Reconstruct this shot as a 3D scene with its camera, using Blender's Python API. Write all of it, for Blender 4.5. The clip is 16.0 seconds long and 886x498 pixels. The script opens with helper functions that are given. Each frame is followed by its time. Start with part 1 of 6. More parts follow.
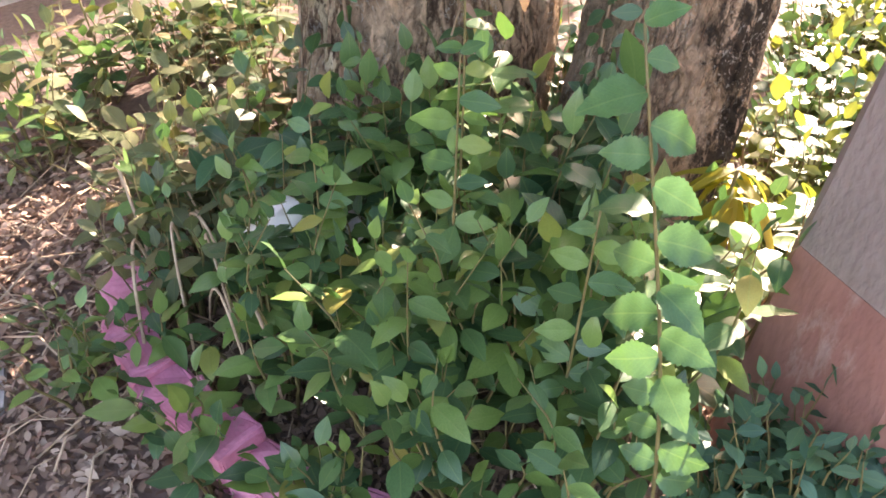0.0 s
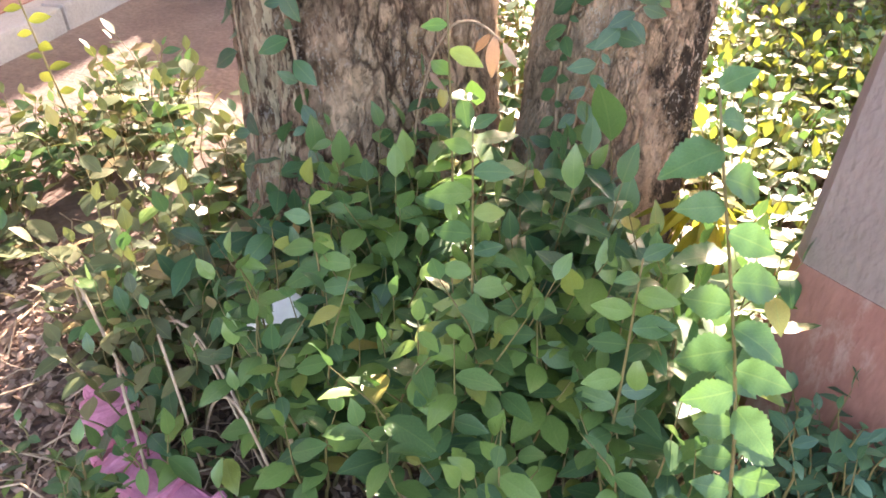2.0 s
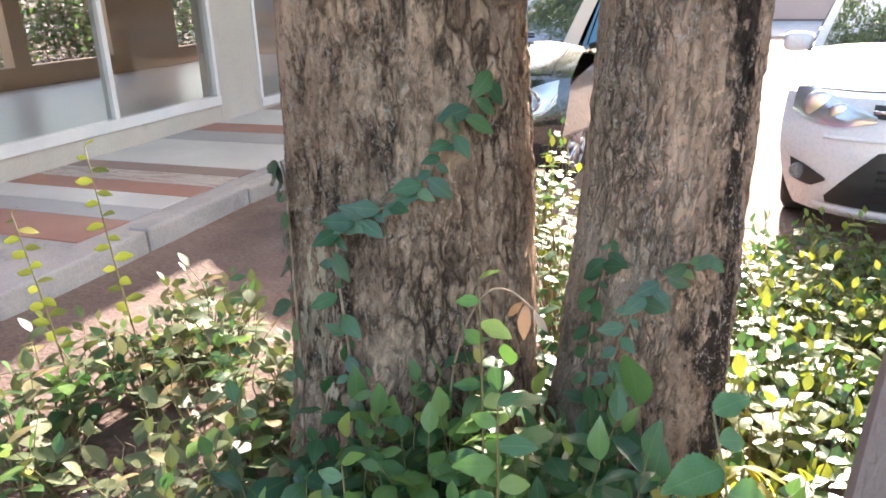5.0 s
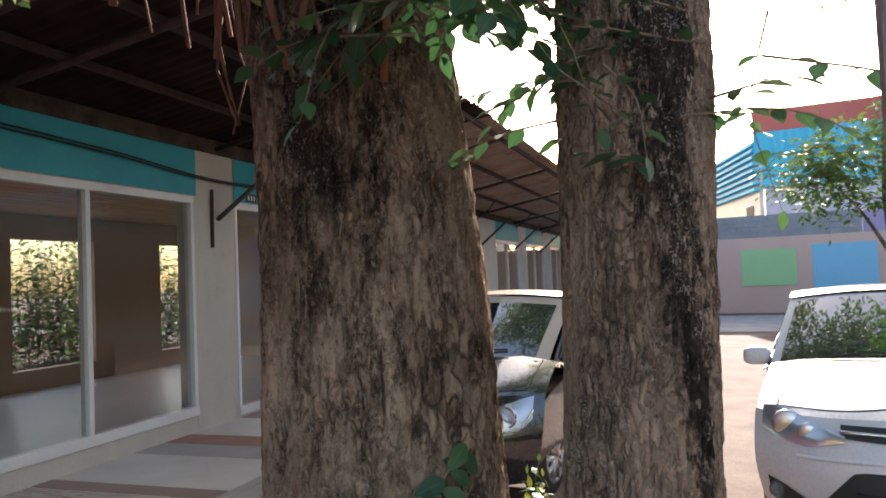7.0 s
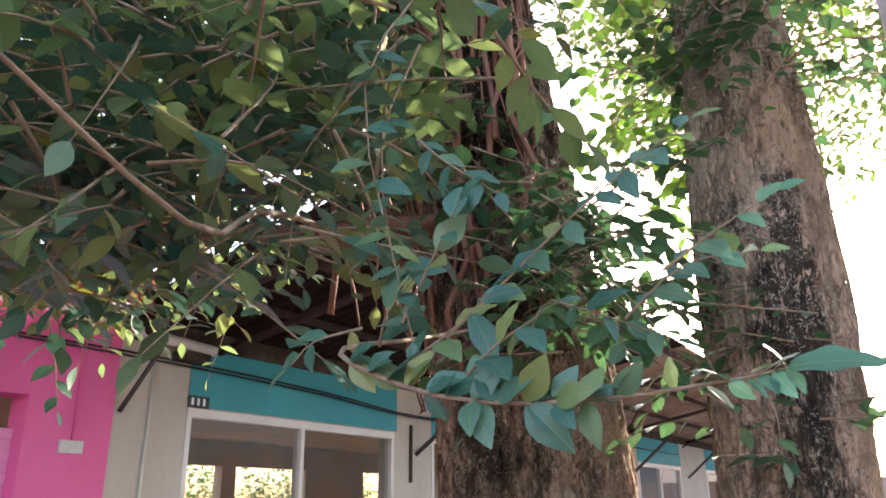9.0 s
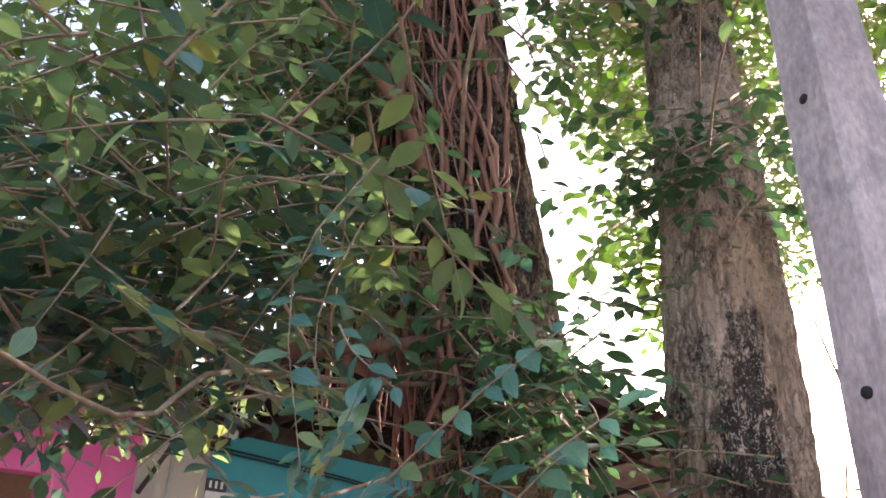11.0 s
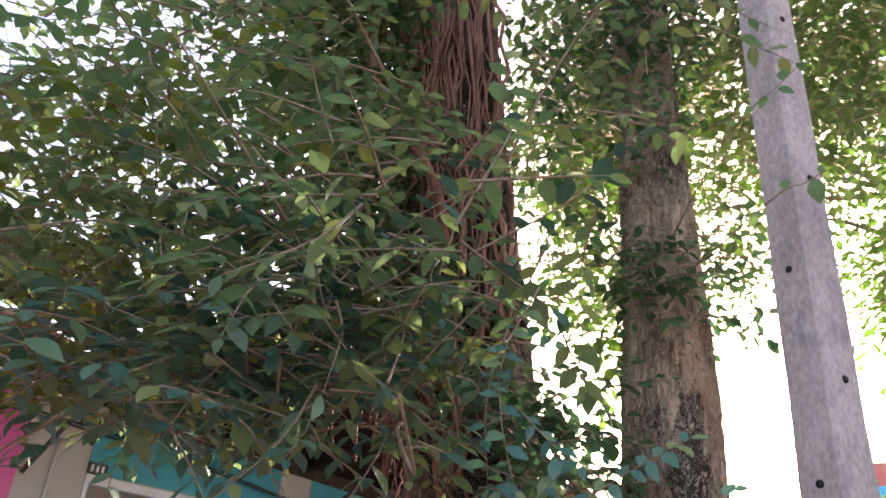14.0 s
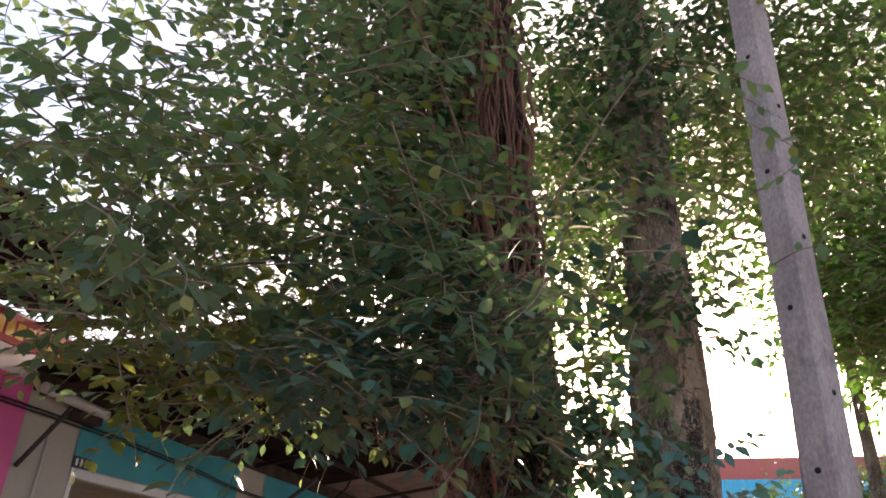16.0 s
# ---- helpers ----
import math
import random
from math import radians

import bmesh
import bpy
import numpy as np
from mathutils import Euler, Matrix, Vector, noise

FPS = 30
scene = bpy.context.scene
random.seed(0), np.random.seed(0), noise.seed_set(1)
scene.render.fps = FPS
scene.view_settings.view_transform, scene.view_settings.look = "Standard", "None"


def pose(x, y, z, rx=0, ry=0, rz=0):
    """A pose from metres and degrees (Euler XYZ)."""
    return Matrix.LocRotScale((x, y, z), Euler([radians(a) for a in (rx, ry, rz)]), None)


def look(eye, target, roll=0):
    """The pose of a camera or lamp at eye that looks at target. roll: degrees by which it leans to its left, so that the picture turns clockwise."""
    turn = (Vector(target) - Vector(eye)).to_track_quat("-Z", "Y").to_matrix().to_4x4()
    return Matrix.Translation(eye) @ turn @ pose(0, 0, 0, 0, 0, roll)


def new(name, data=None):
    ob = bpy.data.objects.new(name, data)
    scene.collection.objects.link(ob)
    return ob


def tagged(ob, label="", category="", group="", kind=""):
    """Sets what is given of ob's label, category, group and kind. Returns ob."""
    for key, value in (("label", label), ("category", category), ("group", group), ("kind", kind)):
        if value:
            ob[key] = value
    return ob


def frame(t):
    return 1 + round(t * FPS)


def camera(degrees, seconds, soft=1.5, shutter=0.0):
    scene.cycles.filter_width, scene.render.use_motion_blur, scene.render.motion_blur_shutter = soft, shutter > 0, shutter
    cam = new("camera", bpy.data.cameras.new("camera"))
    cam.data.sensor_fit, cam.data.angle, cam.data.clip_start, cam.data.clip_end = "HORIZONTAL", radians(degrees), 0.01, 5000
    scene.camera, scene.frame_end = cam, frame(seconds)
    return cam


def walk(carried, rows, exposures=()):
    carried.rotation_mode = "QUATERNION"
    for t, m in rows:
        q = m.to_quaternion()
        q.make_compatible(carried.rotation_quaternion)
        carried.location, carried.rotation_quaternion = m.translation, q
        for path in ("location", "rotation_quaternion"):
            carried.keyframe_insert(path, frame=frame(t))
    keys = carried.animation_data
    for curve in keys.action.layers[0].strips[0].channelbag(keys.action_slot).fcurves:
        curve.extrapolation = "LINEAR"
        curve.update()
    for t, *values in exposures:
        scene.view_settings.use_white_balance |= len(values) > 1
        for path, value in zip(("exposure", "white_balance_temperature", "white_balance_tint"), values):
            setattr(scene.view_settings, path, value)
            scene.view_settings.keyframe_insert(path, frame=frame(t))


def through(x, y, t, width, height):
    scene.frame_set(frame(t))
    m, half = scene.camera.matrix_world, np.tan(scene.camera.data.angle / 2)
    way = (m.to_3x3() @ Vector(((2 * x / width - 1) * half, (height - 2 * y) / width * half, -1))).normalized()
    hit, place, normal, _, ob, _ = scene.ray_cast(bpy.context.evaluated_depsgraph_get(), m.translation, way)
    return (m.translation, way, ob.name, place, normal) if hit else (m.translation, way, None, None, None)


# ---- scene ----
cam = camera(61.7, 16.0, soft=1.75)
PATH = [
    (0, (0.036, -0.068, 1.261), (-0.88, 1.193, 0.008), 0.6),
    (0.5, (-0.077, -0.057, 1.264), (-0.891, 1.246, -0.018), 0.1),
    (1, (-0.137, -0.106, 1.292), (-0.849, 1.323, 0.087), -1.9),
    (1.5, (-0.183, -0.175, 1.291), (-0.867, 1.289, 0.112), -1.7),
    (2, (-0.178, -0.172, 1.299), (-0.866, 1.312, 0.149), -1.6),
    (2.5, (-0.162, -0.16, 1.329), (-0.918, 1.348, 0.255), -2.1),
    (3, (-0.147, -0.161, 1.358), (-0.985, 1.363, 0.37), -2.1),
    (3.2, (-0.142, -0.155, 1.364), (-0.997, 1.379, 0.407), -2.1),
    (5.3, (-0.122, -0.166, 1.462), (-1.036, 1.503, 0.845), -1.7),
    (5.5, (-0.118, -0.17, 1.474), (-1.003, 1.528, 0.899), -1.6),
    (6, (-0.111, -0.189, 1.518), (-0.855, 1.623, 1.116), -0.3),
    (6.2, (-0.126, -0.207, 1.552), (-0.9, 1.615, 1.265), -0.8),
    (6.5, (-0.114, -0.241, 1.606), (-0.94, 1.578, 1.508), -1.8),
    (7, (-0.086, -0.213, 1.655), (-0.986, 1.572, 1.734), -2.3),
    (7.5, (-0.014, -0.184, 1.699), (-1.082, 1.484, 1.981), -3.4),
    (8, (0.038, -0.198, 1.734), (-1.195, 1.303, 2.212), -3.6),
    (8.5, (0.089, -0.303, 1.788), (-1.167, 1.132, 2.392), -2.3),
    (9, (0.183, -0.422, 1.802), (-1.072, 0.987, 2.465), -0.8),
    (9.5, (0.267, -0.465, 1.852), (-0.953, 0.938, 2.589), -0.5),
    (10, (0.394, -0.426, 1.899), (-0.856, 0.906, 2.715), -0.9),
    (10.2, (0.465, -0.408, 1.911), (-0.827, 0.878, 2.735), -0.2),
    (12.3, (0.414, -0.613, 1.921), (-0.832, 0.7, 2.77), 4.4),
    (12.5, (0.439, -0.679, 1.928), (-0.807, 0.64, 2.768), 3.5),
    (13, (0.465, -0.922, 1.929), (-0.742, 0.433, 2.77), 2.6),
    (13.5, (0.368, -1.061, 1.905), (-0.715, 0.388, 2.756), 3.9),
    (14, (0.225, -1.279, 1.902), (-0.718, 0.264, 2.755), 4.7),
    (14.5, (0.245, -1.438, 1.875), (-0.594, 0.199, 2.661), 3.0),
    (15, (0.238, -1.644, 1.91), (-0.559, 0.027, 2.667), 2.8),
    (15.2, (0.194, -1.687, 1.916), (-0.582, -0.007, 2.675), 3.6),
    (15.5, (0.099, -1.822, 1.912), (-0.637, -0.135, 2.693), 1.8),
    (16, (-0.138, -2.069, 1.753), (-0.853, -0.41, 2.613), 3.3),
]
walk(cam, [(t, look(eye, target, roll)) for t, eye, target, roll in PATH],
     [(t, stops, kelvin, tint) for t, stops, kelvin, tint in (
         (0, 3.32, 7400, 26), (1, 3.6, 7400, 28), (2, 3.58, 7400, 26), (3, 3.3, 7100, 22), (5.5, 2.9, 6600, 16), (6, 2.4, 6600, 16),
         (6.5, 2.05, 6600, 16), (7, 1.75, 6600, 16), (8, 2.42, 6650, 18), (9, 2.8, 6700, 22), (10, 2.75, 6700, 23), (12.5, 2.68, 6750, 25),
         (14, 2.46, 6850, 25), (14.5, 2.32, 6850, 25), (15.5, 2.05, 6900, 25), (16, 1.68, 6900, 25))])

# ---- light ----
SUN_AZ, SUN_EL = -6.6, 20.6          # degrees from +y towards +x, and above the horizon
SUN_DIR = Vector((math.sin(radians(SUN_AZ)) * math.cos(radians(SUN_EL)), math.cos(radians(SUN_AZ)) * math.cos(radians(SUN_EL)), math.sin(radians(SUN_EL))))
world = bpy.data.worlds.new("sky")
scene.world = world
world.use_nodes = True
wn = world.node_tree.nodes
sky = wn.new("ShaderNodeTexSky")
sky.sky_type, sky.sun_disc = "NISHITA", False
sky.sun_elevation, sky.sun_rotation = radians(SUN_EL), radians(SUN_AZ)
sky.air_density, sky.dust_density, sky.ozone_density = 1.2, 3.0, 1.0
wn["Background"].inputs["Strength"].default_value = 0.125
world.node_tree.links.new(sky.outputs["Color"], wn["Background"].inputs["Color"])
sun = new("sun", bpy.data.lights.new("sun", "SUN"))
sun.data.energy, sun.data.angle, sun.data.color = 3.4, radians(0.55), (1.0, 0.93, 0.82)
sun.matrix_world = look((0, 0, 20), Vector((0, 0, 20)) - SUN_DIR)

# ---- helpers of this scene ----


class Acc:
    """Collects vertices, faces and leaf coordinates for one mesh."""

    def __init__(self):
        self.v, self.f, self.n, self.uv = [], [], 0, []

    def add(self, verts, faces, uv=None):
        verts = np.asarray(verts, float).reshape(-1, 3)
        self.v.append(verts)
        self.f.extend([tuple(i + self.n for i in f) for f in faces])
        self.uv.append(np.zeros((len(verts), 2)) if uv is None else np.asarray(uv, float))
        self.n += len(verts)

    def mesh(self, name, mats, smooth=True, uv=False):
        me = bpy.data.meshes.new(name)
        me.from_pydata(np.concatenate(self.v).tolist() if self.v else [], [], self.f)
        for m in mats if isinstance(mats, (list, tuple)) else [mats]:
            me.materials.append(m)
        if smooth:
            me.polygons.foreach_set("use_smooth", [True] * len(me.polygons))
        if uv:
            co = np.concatenate(self.uv)
            idx = np.zeros(len(me.loops), int)
            me.loops.foreach_get("vertex_index", idx)
            me.uv_layers.new(name="leaf").data.foreach_set("uv", co[idx].ravel())
        me.update()
        return me


def part(name, source, material, parent=None, label="", smooth=True, uv=False):
    """Links an Acc or a bmesh as one mesh object under a thing or a part."""
    if isinstance(source, Acc):
        me = source.mesh(name, material, smooth, uv)
    else:
        me = bpy.data.meshes.new(name)
        source.normal_update()
        source.to_mesh(me)
        source.free()
        for m in material if isinstance(material, (list, tuple)) else [material]:
            me.materials.append(m)
        me.polygons.foreach_set("use_smooth", [smooth] * len(me.polygons))
    ob = new(name, me)
    if parent is not None:
        ob.parent = parent
    return tagged(ob, label)


def thing(name, label, category, m=None, group="", kind=""):
    ob = new(name)
    ob.empty_display_size = 0.1
    if m is not None:
        ob.matrix_world = m
    return tagged(ob, label, category, group, kind)


def box(acc_or_bm, x0, x1, y0, y1, z0, z1, bevel=0.0):
    """A box with eased edges, into a bmesh."""
    bm = acc_or_bm
    made = bmesh.ops.create_cube(bm, size=1)["verts"]
    for v in made:
        v.co = Vector((x0 + (v.co.x + .5) * (x1 - x0), y0 + (v.co.y + .5) * (y1 - y0), z0 + (v.co.z + .5) * (z1 - z0)))
    if bevel > 0:
        edges = list({e for v in made for e in v.link_edges})
        bmesh.ops.bevel(bm, geom=edges, offset=bevel, segments=2, affect="EDGES", profile=0.6)
    return bm


def boxed(name, dims, material, parent=None, bevel=0.004, label=""):
    return part(name, box(bmesh.new(), *dims, bevel), material, parent, label, smooth=False)


def tube(acc, pts, radii, sides=6, cap=True):
    """A round stem along pts."""
    pts = [Vector(p) for p in pts]
    if not isinstance(radii, (list, tuple)):
        radii = [radii] * len(pts)
    side = None
    verts, faces = [], []
    for i, p in enumerate(pts):
        d = (pts[min(i + 1, len(pts) - 1)] - pts[max(i - 1, 0)]).normalized()
        if side is None:
            side = d.orthogonal().normalized()
        side = (side - d * side.dot(d)).normalized()
        up = d.cross(side)
        for k in range(sides):
            a = 2 * math.pi * k / sides
            verts.append(p + (side * math.cos(a) + up * math.sin(a)) * radii[i])
    for i in range(len(pts) - 1):
        for k in range(sides):
            a, b = i * sides + k, i * sides + (k + 1) % sides
            faces.append((a, b, b + sides, a + sides))
    if cap:
        faces.append(tuple(range(sides))[::-1])
        faces.append(tuple(range((len(pts) - 1) * sides, len(pts) * sides)))
    acc.add([tuple(v) for v in verts], faces)


def smooth_line(pts, n):
    """Points along a smooth curve through pts."""
    pts = [Vector(p) for p in pts]
    ext = [pts[0] * 2 - pts[1]] + pts + [pts[-1] * 2 - pts[-2]]
    out = []
    for i in range(n):
        t = i / (n - 1) * (len(pts) - 1)
        k = min(int(t), len(pts) - 2)
        u = t - k
        a, b, c, d = ext[k:k + 4]
        out.append(0.5 * ((2 * b) + (c - a) * u + (2 * a - 5 * b + 4 * c - d) * u * u + (3 * b - a - 3 * c + d) * u ** 3))
    return out


# ---- materials ----
def nodes_of(name):
    m = bpy.data.materials.new(name)
    m.use_nodes = True
    nt = m.node_tree
    return m, nt.nodes, nt.links, nt.nodes["Principled BSDF"]


def ramp(nodes, stops):
    r = nodes.new("ShaderNodeValToRGB")
    while len(r.color_ramp.elements) < len(stops):
        r.color_ramp.elements.new(0.5)
    for e, (p, c) in zip(r.color_ramp.elements, stops):
        e.position, e.color = p, (*c, 1)
    return r


def surface(name, stops, scale=3.0, stretch=(1, 1, 1), rough=0.75, bump=0.3, fine=40.0, metal=0.0, spots=None, spot_scale=1.2, spot_edge=(0.52, 0.62), grain=0.25, coat=0.0, spec=0.5, vary=0.0):
    """A worn surface: large tone changes, fine grain, stains of their own shape, and relief."""
    m, n, l, bsdf = nodes_of(name)
    co = n.new("ShaderNodeTexCoord")
    mp = n.new("ShaderNodeMapping")
    mp.inputs["Scale"].default_value = stretch
    l.new(co.outputs["Object"], mp.inputs["Vector"])
    big = n.new("ShaderNodeTexNoise")
    big.inputs["Scale"].default_value, big.inputs["Detail"].default_value, big.inputs["Roughness"].default_value = scale, 8, 0.62
    l.new(mp.outputs["Vector"], big.inputs["Vector"])
    r = ramp(n, stops)
    l.new(big.outputs["Fac"], r.inputs["Fac"])
    small = n.new("ShaderNodeTexNoise")
    small.inputs["Scale"].default_value, small.inputs["Detail"].default_value = fine, 6
    l.new(mp.outputs["Vector"], small.inputs["Vector"])
    mix = n.new("ShaderNodeMix")
    mix.data_type, mix.blend_type = "RGBA", "OVERLAY"
    mix.inputs["Factor"].default_value = grain
    l.new(r.outputs["Color"], mix.inputs[6])
    l.new(small.outputs["Fac"], mix.inputs[7])
    col = mix.outputs[2]
    if spots:
        st = n.new("ShaderNodeTexNoise")
        st.inputs["Scale"].default_value, st.inputs["Detail"].default_value = spot_scale, 9
        st.inputs["Roughness"].default_value = 0.7
        l.new(mp.outputs["Vector"], st.inputs["Vector"])
        mr = n.new("ShaderNodeMapRange")
        mr.inputs["From Min"].default_value, mr.inputs["From Max"].default_value = spot_edge
        l.new(st.outputs["Fac"], mr.inputs["Value"])
        mx = n.new("ShaderNodeMix")
        mx.data_type = "RGBA"
        l.new(mr.outputs["Result"], mx.inputs["Factor"])
        l.new(col, mx.inputs[6])
        mx.inputs[7].default_value = (*spots, 1)
        col = mx.outputs[2]
    if vary:
        info = n.new("ShaderNodeObjectInfo")
        hv = n.new("ShaderNodeHueSaturation")
        mr2 = n.new("ShaderNodeMapRange")
        mr2.inputs["To Min"].default_value, mr2.inputs["To Max"].default_value = 1 - vary, 1 + vary
        l.new(info.outputs["Random"], mr2.inputs["Value"])
        l.new(mr2.outputs["Result"], hv.inputs["Value"])
        l.new(col, hv.inputs["Color"])
        col = hv.outputs["Color"]
    l.new(col, bsdf.inputs["Base Color"])
    rr = n.new("ShaderNodeMapRange")
    rr.inputs["To Min"].default_value, rr.inputs["To Max"].default_value = max(rough - 0.12, 0.02), min(rough + 0.12, 1)
    l.new(small.outputs["Fac"], rr.inputs["Value"])
    l.new(rr.outputs["Result"], bsdf.inputs["Roughness"])
    bsdf.inputs["Metallic"].default_value = metal
    bsdf.inputs["Coat Weight"].default_value = coat
    bsdf.inputs["Coat Roughness"].default_value = 0.04
    bsdf.inputs["Specular IOR Level"].default_value = spec
    if bump:
        b = n.new("ShaderNodeBump")
        b.inputs["Strength"].default_value, b.inputs["Distance"].default_value = bump, 0.01
        l.new(small.outputs["Fac"], b.inputs["Height"])
        l.new(b.outputs["Normal"], bsdf.inputs["Normal"])
    return m


def leaf_material(name, greens, rough=0.42, through=0.35, glow=(0.30, 0.42, 0.05), vein=(0.22, 0.30, 0.10)):
    """A leaf: tone by leaf, midrib and side veins, light passing through."""
    m, n, l, bsdf = nodes_of(name)
    geo = n.new("ShaderNodeNewGeometry")
    r = ramp(n, greens)
    info = n.new("ShaderNodeObjectInfo")
    add = n.new("ShaderNodeMath")
    add.operation = "ADD"
    l.new(geo.outputs["Random Per Island"], add.inputs[0])
    l.new(info.outputs["Random"], add.inputs[1])
    fr = n.new("ShaderNodeMath")
    fr.operation = "FRACT"
    l.new(add.outputs[0], fr.inputs[0])
    l.new(fr.outputs[0], r.inputs["Fac"])
    uv = n.new("ShaderNodeTexCoord")
    sep = n.new("ShaderNodeSeparateXYZ")
    l.new(uv.outputs["UV"], sep.inputs["Vector"])

    def math_node(op, a, b=0.0):
        k = n.new("ShaderNodeMath")
        k.operation = op
        for i, s in enumerate((a, b)):
            if isinstance(s, (int, float)):
                k.inputs[i].default_value = s
            else:
                l.new(s, k.inputs[i])
        return k.outputs[0]

    off = math_node("ABSOLUTE", math_node("SUBTRACT", sep.outputs["X"], 0.5))
    rib = math_node("LESS_THAN", off, 0.022)
    slant = math_node("SUBTRACT", math_node("MULTIPLY", sep.outputs["Y"], 8.0), math_node("MULTIPLY", off, 7.0))
    side = math_node("LESS_THAN", math_node("ABSOLUTE", math_node("SUBTRACT", math_node("FRACT", slant), 0.5)), 0.06)
    veins = math_node("MAXIMUM", rib, math_node("MULTIPLY", side, 0.45))
    mottle = n.new("ShaderNodeTexNoise")
    mottle.inputs["Scale"].default_value, mottle.inputs["Detail"].default_value = 30, 4
    l.new(uv.outputs["Object"], mottle.inputs["Vector"])
    over = n.new("ShaderNodeMix")
    over.data_type, over.blend_type = "RGBA", "OVERLAY"
    over.inputs["Factor"].default_value = 0.35
    l.new(r.outputs["Color"], over.inputs[6])
    l.new(mottle.outputs["Fac"], over.inputs[7])
    mx = n.new("ShaderNodeMix")
    mx.data_type = "RGBA"
    l.new(math_node("MULTIPLY", veins, 0.28), mx.inputs["Factor"])
    l.new(over.outputs[2], mx.inputs[6])
    mx.inputs[7].default_value = (*vein, 1)
    l.new(mx.outputs[2], bsdf.inputs["Base Color"])
    bsdf.inputs["Roughness"].default_value = rough
    bsdf.inputs["Specular IOR Level"].default_value = 0.5
    b = n.new("ShaderNodeBump")
    b.inputs["Strength"].default_value, b.inputs["Distance"].default_value = 0.25, 0.002
    l.new(math_node("SUBTRACT", slant, math_node("FLOOR", slant)), b.inputs["Height"])
    l.new(b.outputs["Normal"], bsdf.inputs["Normal"])
    tr = n.new("ShaderNodeBsdfTranslucent")
    tint = n.new("ShaderNodeMix")
    tint.data_type, tint.blend_type = "RGBA", "MIX"
    tint.inputs["Factor"].default_value = 0.6
    l.new(mx.outputs[2], tint.inputs[6])
    tint.inputs[7].default_value = (*glow, 1)
    l.new(tint.outputs[2], tr.inputs["Color"])
    sh = n.new("ShaderNodeMixShader")
    sh.inputs["Fac"].default_value = through
    l.new(bsdf.outputs["BSDF"], sh.inputs[1])
    l.new(tr.outputs["BSDF"], sh.inputs[2])
    l.new(sh.outputs["Shader"], n["Material Output"].inputs["Surface"])
    return m


def plain(name, color, rough=0.5, metal=0.0, coat=0.0, emit=0.0, glow=None, transmission=0.0, ior=1.45):
    m, n, l, bsdf = nodes_of(name)
    bsdf.inputs["Base Color"].default_value = (*color, 1)
    bsdf.inputs["Roughness"].default_value, bsdf.inputs["Metallic"].default_value = rough, metal
    bsdf.inputs["Coat Weight"].default_value, bsdf.inputs["Coat Roughness"].default_value = coat, 0.03
    bsdf.inputs["Transmission Weight"].default_value, bsdf.inputs["IOR"].default_value = transmission, ior
    if emit:
        bsdf.inputs["Emission Color"].default_value = (*(glow or color), 1)
        bsdf.inputs["Emission Strength"].default_value = emit
    return m


